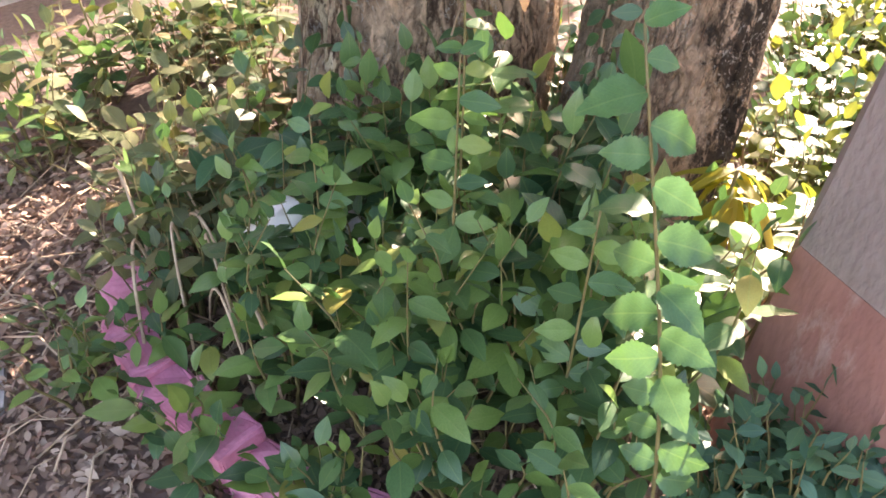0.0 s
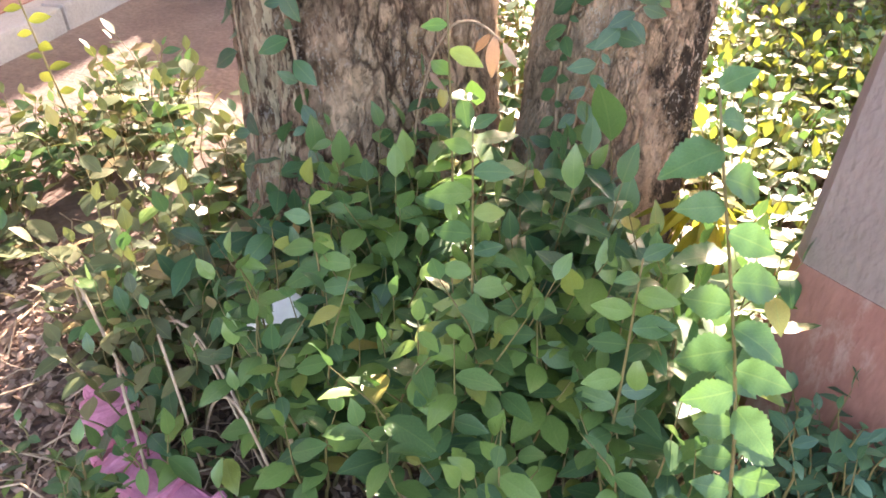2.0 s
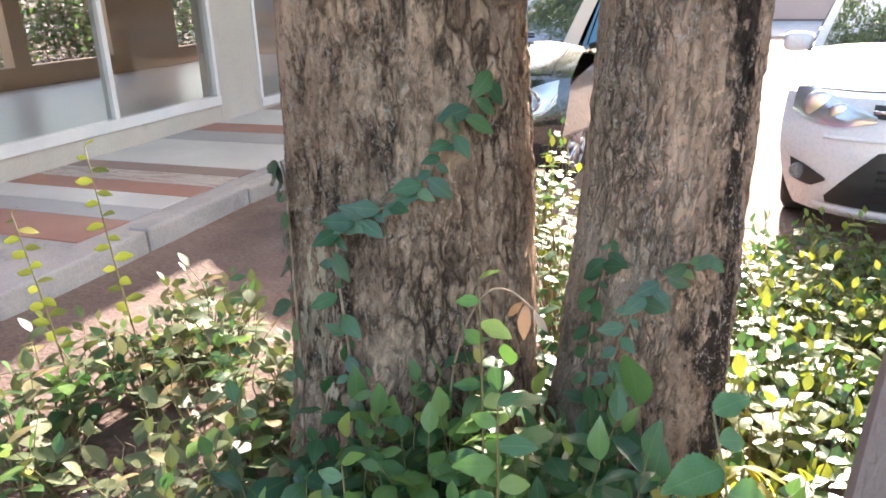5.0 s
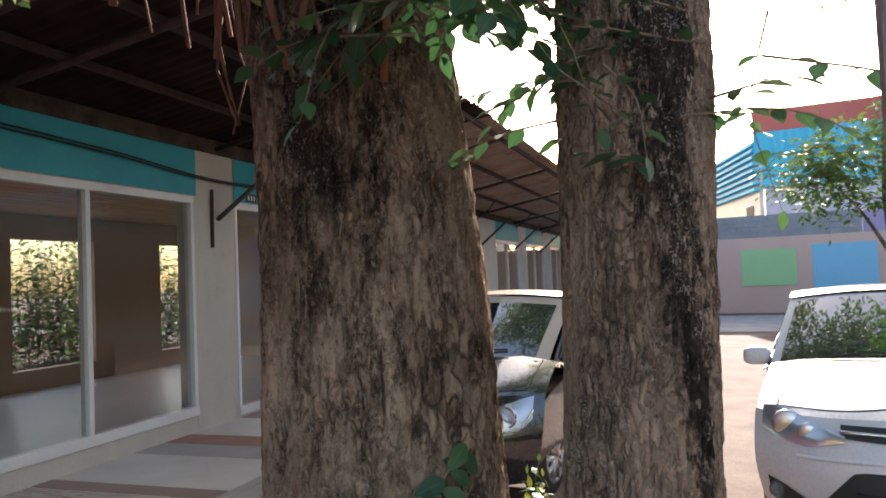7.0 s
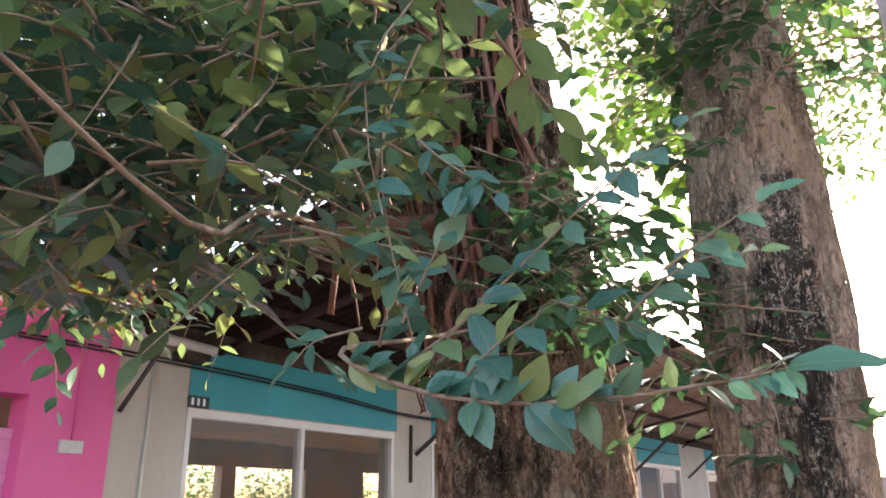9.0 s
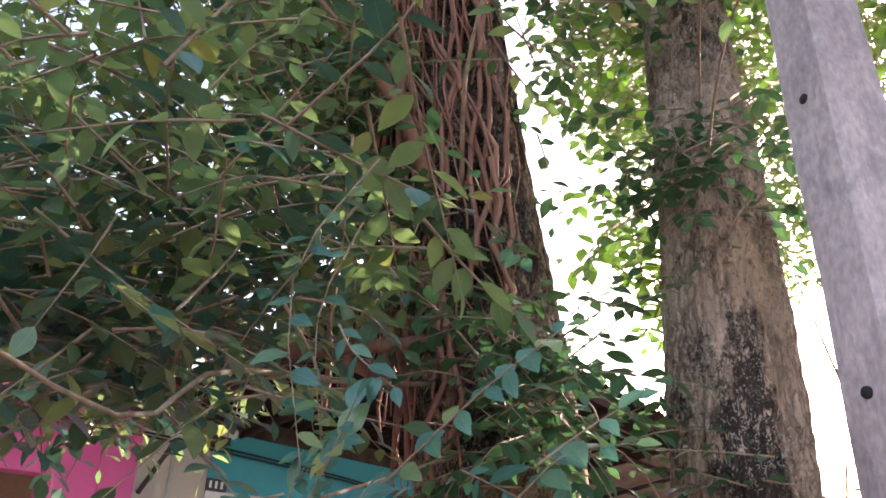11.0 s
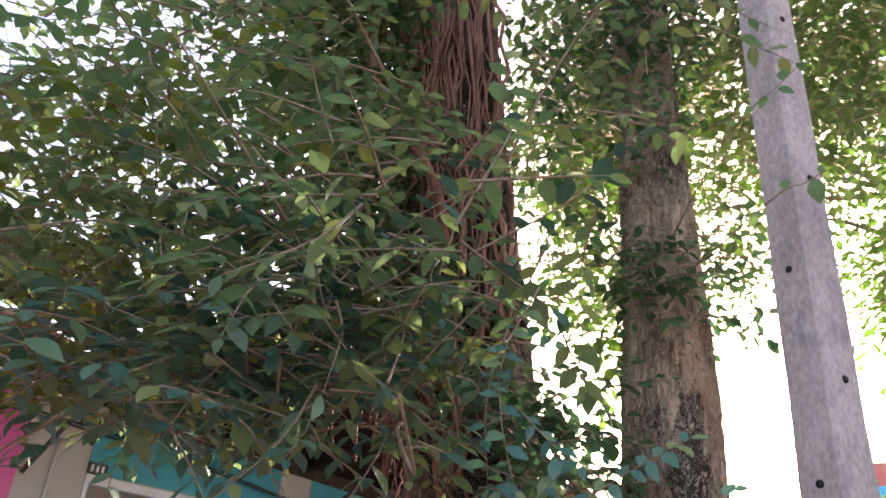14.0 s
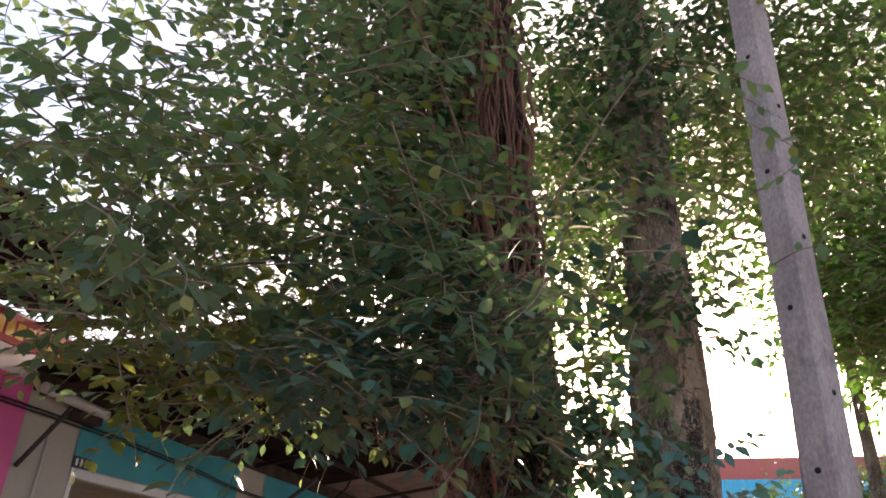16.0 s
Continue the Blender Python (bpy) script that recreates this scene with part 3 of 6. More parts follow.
# a worn grey concrete patch beside the bed
bm = bmesh.new()
bmesh.ops.create_circle(bm, cap_ends=True, segments=28, radius=1)
for v in bm.verts:
    a = math.atan2(v.co.y, v.co.x)
    s = 1 + 0.18 * noise.noise((math.cos(a) * 2, math.sin(a) * 2, 4))
    v.co = Vector((-1.62 + v.co.x * 0.33 * s, 0.17 + v.co.y * 0.13 * s, 0.028))
ext = bmesh.ops.extrude_face_region(bm, geom=bm.faces[:])
for v in [e for e in ext["geom"] if isinstance(e, bmesh.types.BMVert)]:
    v.co.z = -0.03
tagged(part("pavement_patch", bm, CONCRETE, smooth=False), "worn grey concrete patch at the bed's edge", "pavement", kind="structure")
# road beyond the parking yard
tagged(boxed("road", (-60, 60, 20.0, 26.5, -0.1, 0.012), CONCRETE, None, 0), "pale grey concrete road across the yard's end", "road", kind="structure")

# ---- the shop row: local x points out of the facade, local y runs along it ----
BM = pose(-5.86, 4.2, 0, 0, 0, 8)


def shop(name, dims, mat_, label, category="wall", kind="structure", bevel=0.004):
    ob = boxed(name, dims, mat_, None, bevel)
    ob.matrix_world = BM
    return tagged(ob, label, category, kind=kind)


FLOOR_Z = 0.13
shop("walkway", (-0.0, 1.80, -9, 32, -0.1, FLOOR_Z - 0.006), CONCRETE, "raised concrete walkway along the shops", "walkway")
kerb = thing("kerb", "grey concrete kerb of the shop walkway", "kerb", BM, kind="structure")
for i in range(40):
    y0 = -9 + i * 1.02
    ks = part("kerb_stone", box(bmesh.new(), 1.80, 1.95, y0, y0 + 1.008, -0.08, FLOOR_Z + 0.012 * math.sin(i * 2.1), 0.02), CONCRETE, kerb, smooth=False)
# painted and tiled stripes across the walkway
stripes = thing("walkway_tiles", "striped red, grey and pale floor tiles", "floor tiles", BM, kind="structure")
pattern = [(TILE_RED, .42), (TILE_GREY, .26), (TILE_LIGHT, .30), (TILE_RED, .27), (TILE_MARBLE, .30), (TILE_BROWN, .22), (TILE_LIGHT, .92), (TILE_GREY, .45), (TILE_RED, .4), (TILE_LIGHT, .9), (TILE_BROWN, .3)]
y = -2.15
for rep in range(2):
    for tm, w in pattern:
        part("tile_strip", box(bmesh.new(), 0.004, 1.70, y, y + w - 0.006, FLOOR_Z - 0.02, FLOOR_Z, 0.002), tm, stripes, smooth=False)
        y += w

WT, WB = 2.62, 0.35       # window head and sill
BT, BAND = 3.18, 2.66     # top and bottom of the painted band
# pillars and the wall under and over the openings
openings = [(-1.34, 1.52), (2.27, 5.13), (5.85, 8.7), (9.45, 12.2), (14.3, 17.0), (18.1, 20.9), (22.3, 25.0)]
edges = [-2.02] + [v for o in openings for v in o] + [32.0]
for i in range(0, len(edges), 2):
    shop(f"wall_pillar_{i // 2 + 1}", (-0.22, 0.0, edges[i], edges[i + 1], FLOOR_Z - 0.02, 3.30), BEIGE_WALL, "beige plastered pillar between shop windows", "wall")
for i, (a, b) in enumerate(openings):
    shop(f"wall_sill_{i + 1}", (-0.22, -0.002, a, b, FLOOR_Z - 0.02, WB - 0.05 if i != 1 else 0.16), BEIGE_WALL, "low beige wall under a shop window", "wall")
    shop(f"wall_head_{i + 1}", (-0.22, -0.002, a, b, WT + 0.03, 3.30), BEIGE_WALL, "wall over a shop window", "wall")
    bd = Acc()
    n = 24
    for j in range(n + 1):
        yy = a - 0.005 + (b - a + 0.05) * j / n
        top = BT + 0.02 * noise.noise((yy * 3, 0, i)) - 0.015
        bd.add([(0.004, yy, BAND), (0.004, yy, top), (0.010, yy, BAND), (0.010, yy, top)], [])
    bd.f = []
    for j in range(n):
        p, q = j * 4, j * 4 + 4
        bd.f += [(p + 2, q + 2, q + 3, p + 3), (p + 3, q + 3, q + 1, p + 1), (p, q, q + 2, p + 2)]
    ob = part(f"trim_band_{i + 1}", bd, TEAL, None, smooth=False)
    ob.matrix_world = BM
    tagged(ob, "teal painted band over a shop window", "trim", kind="structure")


def window(i, a, b, z0, mull):
    w = thing(f"window_{i}", "white framed shop window with two tall panes", "window", BM, kind="structure")
    t, d0, d1 = 0.05, -0.09, 0.012
    boxed("window_frame", (d0, d1, a, b, WT - t, WT + 0.028), FRAME_WHITE, w)
    boxed("window_sill", (d0, d1 + 0.01, a, b, z0 - 0.048, z0 + 0.05), FRAME_WHITE, w)
    boxed("window_frame", (d0, d1 - 0.002, a, a + t, z0 + 0.05, WT - t), FRAME_WHITE, w)
    boxed("window_frame", (d0, d1 - 0.002, b - t, b, z0 + 0.05, WT - t), FRAME_WHITE, w)
    xs = [a + t] + [m for m in mull] + [b - t]
    for m in mull:
        boxed("mullion", (d0, d1 - 0.002, m - 0.027, m + 0.027, z0 + 0.05, WT - t), FRAME_WHITE, w)
    for j in range(len(xs) - 1):
        p = boxed("pane", (-0.045, -0.039, xs[j] + (0.027 if j else 0), xs[j + 1] - (0.027 if j < len(xs) - 2 else 0), z0 + 0.05, WT - t), GLASS, w, 0)
        p.visible_shadow = False


for i, (a, b) in enumerate(openings):
    window(i + 1, a, b, WB if i != 1 else 0.21, [(a + b) / 2 - 0.045] if i != 1 else [a + 0.95, a + 1.9])

# rooms behind the glass, open to daylight at the back
shop("floor_inside", (-5.2, -0.22, -9, 32, -0.1, FLOOR_Z), TILE_LIGHT, "pale tiled shop floor", "floor")
shop("ceiling_deck", (-5.2, -0.22, -9, 32, 2.985, 3.05), IRON, "dark deck over the ceiling boards", "ceiling")
bm = bmesh.new()
for i in range(27):
    x0 = -5.19 + i * 0.184
    box(bm, x0, x0 + 0.168, -9, 32, 2.95 + 0.004 * (i % 3), 2.982)
ob = part("ceiling", bm, WOOD_IN, smooth=False)
ob.matrix_world = BM
tagged(ob, "brown wooden board ceiling of the shops", "ceiling", kind="structure")
for i, yy in enumerate([-2.1, 9.0, 13.2, 21.5, 31.9]):
    shop(f"wall_cross_{i + 1}", (-5.0, -0.221, yy, yy + 0.12, FLOOR_Z, 2.95), ROOM, "brown partition wall between shops", "wall")
back_open = [(-1.9, -0.5), (-0.2, 1.3), (1.6, 3.3), (3.6, 5.3), (7.0, 12.0), (14.5, 20.0), (22, 30)]
bx = [-9.0] + [v for o in back_open for v in o] + [32.0]
for i in range(0, len(bx), 2):
    shop(f"wall_back_{i // 2 + 1}", (-5.2, -5.0, bx[i], bx[i + 1], FLOOR_Z, 2.95), ROOM, "brown rear wall of the shops", "wall")
for i, (a, b) in enumerate(back_open):
    shop(f"wall_back_low_{i + 1}", (-5.2, -5.001, a, b, FLOOR_Z, 0.45), ROOM, "low part of the rear wall", "wall")
    shop(f"wall_back_high_{i + 1}", (-5.2, -5.001, a, b, 2.55, 2.95), ROOM, "rear wall over an opening", "wall")

# the pink shop
shop("wall_pink", (-0.22, 0.012, -2.68, -2.02, -0.05, 3.22), PINK_WALL, "bright pink painted shop wall", "wall")
shop("wall_pink_head", (-0.22, 0.010, -9.0, -2.68, 2.60, 3.22), PINK_WALL, "bright pink wall over the shutter", "wall")
shop("wall_over_pink", (-0.22, 0.0, -9.0, -2.02, 3.22, 3.70), FRAME_WHITE, "whitish board above the pink shop", "wall")
sh = thing("roller_shutter", "pale pink roller shutter of the pink shop", "shutter", BM)
for j in range(30):
    part("slat", box(bmesh.new(), -0.16, -0.13 + 0.006 * (j % 2), -8.9, -2.68, FLOOR_Z + j * 0.075, FLOOR_Z + j * 0.075 + 0.073, 0.004), PINK_PALE, sh, smooth=False)
sb = thing("shop_sign", "red sign board with worn yellow writing", "sign", BM)
boxed("board", (0.27, 0.30, -5.0, -1.97, 3.33, 3.56), SIGN_RED, sb)
for yy in (-4.6, -3.4, -2.2):
    boxed("bracket", (0.0, 0.27, yy - 0.02, yy + 0.02, 3.40, 3.44), IRON, sb)
for j in range(16):
    x0 = -2.03 - j * 0.105
    boxed("writing_bar", (0.30, 0.304, x0 - 0.075, x0, 3.38, 3.50), SIGN_YELLOW, sb, 0.001)
sw = thing("wall_switch", "white plastic switch on the pink wall", "switch", BM)
boxed("switch_plate", (0.012, 0.035, -2.42, -2.24, 2.22, 2.31), PIPE, sw)
cd = Acc()
tube(cd, [(0.02, -2.33, 2.31), (0.02, -2.33, 2.8), (0.02, -2.34, 3.2)], 0.008)
part("conduit", cd, PINK_WALL, sw)
for (u, z) in ((-1.24, 2.70), (2.62, 2.72)):
    pl = thing("number_plate", "small black unit plate with white marks", "plate", BM, group="unit plates")
    boxed("plate", (0.011, 0.020, u - 0.11, u + 0.11, z - 0.05, z + 0.05), PLASTIC, pl)
    for j in range(3):
        boxed("writing_bar", (0.020, 0.023, u - 0.08 + j * 0.06, u - 0.055 + j * 0.06, z - 0.03, z + 0.03), SIGN_WHITE, pl, 0.0005)

# ---- awning over the walkway ----
AW0, AW1, AZ0, AZ1 = -0.1, 2.60, 3.30, 3.78
aw = thing("awning_roof", "weathered corrugated sheet awning on brown iron frames, shade and light in its colour", "awning", BM, kind="structure")
cs = Acc()
per, y0, y1 = 0.15, -2.05, 31.0
n = int((y1 - y0) / per * 6)
rows = 5
vs = []
for r in range(rows):
    f = r / (rows - 1)
    for j in range(n + 1):
        yy = y0 + (y1 - y0) * j / n
        lift = 0.02 * math.sin(2 * math.pi * yy / per)
        edge = 0.05 * noise.noise((math.floor(yy / 0.9) * 3.1, 1, 0)) if r == rows - 1 else 0
        vs.append((AW0 + (AW1 + edge - AW0) * f, yy, AZ0 + (AZ1 - AZ0) * f + lift + 0.03))
# the near sheet takes the painted shade, the far one the lit tone
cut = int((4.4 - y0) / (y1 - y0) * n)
for lo, hi, sheet, label_ in ((0, cut, SHEET_SHADE, "roof sheet, colour darkened for the trees' shade"), (cut, n, SHEET_LIT, "galvanised roof sheet, colour lightened as lit by the yard")):
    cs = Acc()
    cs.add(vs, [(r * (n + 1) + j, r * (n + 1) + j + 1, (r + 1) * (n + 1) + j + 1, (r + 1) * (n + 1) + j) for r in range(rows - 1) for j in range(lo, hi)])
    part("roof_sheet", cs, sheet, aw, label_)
for f in (0.02, 0.30, 0.62, 0.93):
    bmx = box(bmesh.new(), AW0 + (AW1 - AW0) * f - 0.025, AW0 + (AW1 - AW0) * f + 0.025, y0, y1, AZ0 + (AZ1 - AZ0) * f - 0.05, AZ0 + (AZ1 - AZ0) * f + 0.008)
    part("purlin", bmx, IRON, aw, smooth=False)
for u in [-1.9, -1.05, 1.9, 5.5, 9.1, 12.7, 16.4, 20.2, 24.0, 27.8]:
    st = Acc()
    if u > 1:
        tube(st, [(0.0, u, AZ0 - 0.10), (AW1 - 0.1, u, AZ1 - 0.08)], 0.032, 8)
        part("rafter", st, IRON, aw)
        br = Acc()
        tube(br, [(0.0, u + 0.05, 2.42), (0.12, u + 0.08, 2.52), (0.75, u + 0.35, 3.12)], 0.028, 8)
        part("brace", br, IRON_DARK, aw)
    else:
        tube(st, [(0.0, u, 3.16), (AW1 - 0.15, u + 0.12, AZ1 - 0.16)], 0.036, 8)
        part("rafter", st, IRON, aw)
for u in (3.2, 7.2, 11.0, 15.0, 19.0):
    st = Acc()
    tube(st, [(0.9, u, 3.36), (0.6, u + 0.5, 3.2), (0.2, u + 0.9, 3.05)], 0.016, 6)
    part("diagonal_rod", st, IRON, aw)
# a higher, shorter roof over the pink shop
aw2 = thing("awning_roof", "corrugated sheet roof over the pink shop front, coloured for shade", "awning", BM, kind="structure")
cs = Acc()
y0, y1 = -7.5, -2.10
n = int((y1 - y0) / per * 6)
vs = []
for r in range(4):
    f = r / 3
    for j in range(n + 1):
        yy = y0 + (y1 - y0) * j / n
        edge = 0.06 * noise.noise((math.floor(yy / 0.9) * 3.1, 5, 0)) if r == 3 else 0
        vs.append((-0.15 + (1.62 + edge) * f, yy, 3.80 - 0.06 * f + 0.02 * math.sin(2 * math.pi * yy / per)))
cs.add(vs, [(r * (n + 1) + j, r * (n + 1) + j + 1, (r + 1) * (n + 1) + j + 1, (r + 1) * (n + 1) + j) for r in range(3) for j in range(n)])
part("roof_sheet", cs, SHEET_SHADE, aw2)
for x in (0.45, 1.40):
    part("purlin", box(bmesh.new(), x - 0.025, x + 0.025, y0, y1, 3.67, 3.725), IRON, aw2, smooth=False)
for u in (-7.0, -5.4, -3.8, -2.2):
    part("rafter", box(bmesh.new(), 0.0, 1.42, u - 0.025, u + 0.025, 3.615, 3.668), IRON, aw2, smooth=False)
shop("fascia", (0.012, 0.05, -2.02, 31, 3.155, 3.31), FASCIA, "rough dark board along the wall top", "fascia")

pp = thing("wall_pipe", "white plastic pipe stub on the wall top", "pipe", BM)
a_ = Acc()
tube(a_, [(0.10, -2.0, 3.18), (0.12, -1.2, 3.13)], 0.045, 12)
part("pipe", a_, PIPE, pp)
boxed("bracket", (0.01, 0.14, -1.55, -1.25, 3.02, 3.09), FASCIA, pp)
cb = Acc()
for s in (0, 1):
    tube(cb, smooth_line([(0.03, -6, 2.98), (0.03, -2.0, 3.02 - 0.03 * s), (0.05, 0.2, 2.96 - 0.03 * s), (0.05, 2.0, 2.86 - 0.02 * s), (0.05, 5.0, 2.94 - 0.03 * s), (0.05, 12, 2.9)], 40), 0.009, 5)
ob = part("cable", cb, BLACK)
ob.matrix_world = BM
tagged(ob, "two black cables sagging along the shop fronts", "cable")
for u, z0, z1, r in ((-1.72, 0.2, 2.95, 0.012), (1.83, 2.10, 2.75, 0.022)):
    a_ = Acc()
    tube(a_, [(0.012, u, z0), (0.014, u, (z0 + z1) / 2), (0.012, u + 0.01, z1)], r, 6)
    ob = part("wall_conduit", a_, PIPE if u < 0 else FASCIA)
    ob.matrix_world = BM
    tagged(ob, "thin vertical conduit on the beige pillar" if u < 0 else "rusty iron strip on the beige pillar", "conduit")
a_ = Acc()
tube(a_, [(0.02, -1.98, 2.55), (0.30, -1.85, 3.05)], 0.02, 6)
ob = part("wall_stay", a_, IRON_DARK)
ob.matrix_world = BM
tagged(ob, "dark iron stay on the beige pillar", "stay")

# ---- the far end of the yard ----
PEACH = surface("peach_wall", [(0.3, (0.74, 0.50, 0.42)), (0.7, (0.82, 0.58, 0.49))], 0.5, (1, 1, 1), 0.8, 0.1, 30)
GREEN_P = surface("green_panel", [(0.3, (0.42, 0.72, 0.36)), (0.7, (0.48, 0.78, 0.42))], 0.5, (1, 1, 1), 0.8, 0.1, 30)
BLUE_P = surface("blue_panel", [(0.3, (0.26, 0.62, 0.88)), (0.7, (0.32, 0.68, 0.92))], 0.5, (1, 1, 1), 0.8, 0.1, 30)
BLOCK = surface("grey_block", [(0.3, (0.30, 0.31, 0.33)), (0.7, (0.40, 0.41, 0.44))], 1.5, (1, 1, 1), 0.9, 0.3, 30)
CYAN = surface("cyan_sheet", [(0.3, (0.05, 0.55, 0.82)), (0.7, (0.09, 0.62, 0.88))], 0.4, (1, 1, 1), 0.5, 0.1, 30)
GREYBLUE = surface("grey_blue_wall", [(0.3, (0.52, 0.56, 0.70)), (0.7, (0.60, 0.64, 0.76))], 0.4, (1, 1, 1), 0.8, 0.1, 30)
REDSHEET = surface("red_roof_sheet", [(0.3, (0.55, 0.13, 0.11)), (0.7, (0.66, 0.20, 0.16))], 0.4, (1, 1, 1), 0.6, 0.1, 30)
LILAC = surface("lilac_wall", [(0.3, (0.46, 0.36, 0.60)), (0.7, (0.54, 0.44, 0.66))], 0.4, (1, 1, 1), 0.8, 0.1, 30)
FY = 28.0
tagged(boxed("wall_yard", (-14, 16, FY, FY + 0.2, 0, 2.64), PEACH, None, 0.01), "peach painted yard wall", "wall", kind="structure")
tagged(boxed("wall_panel_green", (-2.52, -0.74, FY - 0.03, FY - 0.004, 0.95, 2.22), GREEN_P, None, 0.005), "green painted panel on the yard wall", "wall panel", kind="structure")
tagged(boxed("wall_panel_blue", (-0.25, 1.68, FY - 0.03, FY - 0.004, 0.75, 2.32), BLUE_P, None, 0.005), "light blue painted panel on the yard wall", "wall panel", kind="structure")
tagged(boxed("wall_panel_blue_far", (2.5, 6.5, FY - 0.03, FY - 0.004, 0.6, 2.25), BLUE_P, None, 0.005), "long blue painted panel on the yard wall", "wall panel", kind="structure")
wb_ = thing("block_wall", "grey concrete block wall above the yard wall", "wall", kind="structure")
boxed("mortar_bed", (-5.0, 1.28, FY + 0.04, FY + 0.17, 2.642, 3.42), BLOCK, wb_, 0)
for r in range(4):
    for j in range(15):
        x0 = -5.0 + j * 0.44 + (0.22 if r % 2 else 0)
        if x0 < 0.9:
            part("block", box(bmesh.new(), x0, x0 + 0.428, FY + 0.02, FY + 0.19, 2.645 + r * 0.193, 2.645 + r * 0.193 + 0.18, 0.006), BLOCK, wb_, smooth=False)
boxed("post", (-1.12, -0.98, FY - 0.02, FY + 0.2, 2.645, 3.50), BLOCK, wb_, 0.01, "concrete post of the block wall")
tagged(boxed("wall_lilac", (1.35, 9, FY + 0.4, FY + 0.6, 0, 3.4), LILAC, None, 0.01), "lilac wall beyond the yard", "wall", kind="structure")
fb = thing("blue_building", "blue and grey shop building with a red roof strip", "building")
BX = -1.9
boxed("wall", (BX, 30, 33.0, 45, 0, 4.85), GREYBLUE, fb, 0.02, "grey blue wall")
part("wall", box(bmesh.new(), BX - 0.05, 30, 32.9, 45, 4.85, 6.25), CYAN, fb, "bright blue upper wall", smooth=False)
cor = Acc()
n = 420
vs = []
for r in range(2):
    for j in range(n + 1):
        vs.append((BX - 0.3 + 32 * j / n, 32.55 + 0.05 * math.sin(j * math.pi / 2), 6.2 + 0.88 * r))
cor.add(vs, [(j, j + 1, n + 2 + j, n + 1 + j) for j in range(n)])
part("corrugated_fascia", cor, CYAN, fb)
boxed("roof", (BX - 0.3, 30, 32.6, 45, 7.08, 7.98), REDSHEET, fb, 0.02, "red roof strip")
# the flank runs back at a slant, louvred above and white below
flank_m = pose(BX, 33.0, 0, 0, 0, 20)
for dims, mat_, name_, label_ in (((-0.2, -0.02, 0, 11, 0, 4.7), FRAME_WHITE, "side_wall", "white side wall"), ((-0.14, -0.02, 0, 11, 4.7, 6.9), FRAME_WHITE, "side_wall", "white wall behind the louvres"), ((-0.23, -0.19, 0.9, 1.9, 3.35, 4.2), PLASTIC, "side_window", "dark window")):
    boxed(name_, dims, mat_, fb, 0.01, label_).matrix_local = flank_m
for j in range(8):
    bmx = box(bmesh.new(), -0.42, -0.16, 0, 11, 4.75 + j * 0.27, 4.87 + j * 0.27)
    part("louvre", bmx, CYAN, fb, smooth=False).matrix_local = flank_m

# ---- concrete pole ----
pole = thing("utility_pole", "tapered square concrete pole, its foot painted red", "pole")
POLE0, POLE1, PH = Vector((0.128, 1.055, -0.05)), Vector((0.085, 1.123, 5.0)), 9.0


def pole_axis(z):
    return POLE0 + (POLE1 - POLE0) * ((z + 0.05) / 5.05)


def pole_half(z):
    return float(np.interp(z, [0, 0.5, 1, 1.5, 2, 3, 4, 5, 9], [0.163, 0.143, 0.112, 0.083, 0.075, 0.071, 0.067, 0.063, 0.05]))


pr = Matrix.Rotation(radians(-33), 3, "Z")


def pole_mesh(z0, z1, rows, swell=0.0):
    a = Acc()
    prof = []
    c = 0.16
    for sx, sy in ((-1, -1), (1, -1), (1, 1), (-1, 1)):
        p, q = (sx, sy * (1 - c)), (sx * (1 - c), sy)
        prof += [q, p] if sx * sy < 0 else [p, q]
    # walk round the section in order
    prof = sorted(prof, key=lambda p: math.atan2(p[1], p[0]))
    vs = []
    for i in range(rows + 1):
        z = z0 + (z1 - z0) * i / rows
        h = pole_half(z) + swell
        for k_, (px, py) in enumerate(prof):
            w = 0.004 * noise.noise((px * 3, py * 3, z * 2.5))
            vs.append(tuple(pole_axis(z) + pr @ Vector((px * (h + w), py * (h + w), 0))))
    m = len(prof)
    fs = [(i * m + j, i * m + (j + 1) % m, (i + 1) * m + (j + 1) % m, (i + 1) * m + j) for i in range(rows) for j in range(m)]
    fs += [tuple(range(m))[::-1], tuple(range(rows * m, rows * m + m))]
    a.add(vs, fs)
    return a


part("shaft", pole_mesh(0.535, PH, 60), POLE_CONC, pole, smooth=False)
part("painted_foot", pole_mesh(-0.1, 0.535, 8, 0.001), POLE_RED, pole, "red oxide painted foot", smooth=False)
# dark discs on the faces; their colour stands for the shade inside holes
for z, face in ((2.26, 0), (2.90, 0), (3.55, 0), (4.2, 0), (2.55, 1), (3.22, 1), (3.9, 1), (1.3, 0), (4.6, 1)):
    bmx = bmesh.new()
    d = Vector((0, -1, 0)) if face == 0 else Vector((1, 0, 0))
    rot = Vector((0, 0, 1)).rotation_difference(d).to_matrix().to_4x4()
    bmesh.ops.create_cone(bmx, cap_ends=True, segments=14, radius1=0.013, radius2=0.011, depth=0.012, matrix=rot)
    for v in bmx.verts:
        v.co = pole_axis(z) + pr @ (v.co + d * (pole_half(z) - 0.002))
    part("bolt_hole_disc", bmx, HOLE_SHADE, pole)

# ---- trunks ----
def table(rows_, z, col):
    zs = [r[0] for r in rows_]
    return float(np.interp(z, zs, [r[col] for r in rows_]))


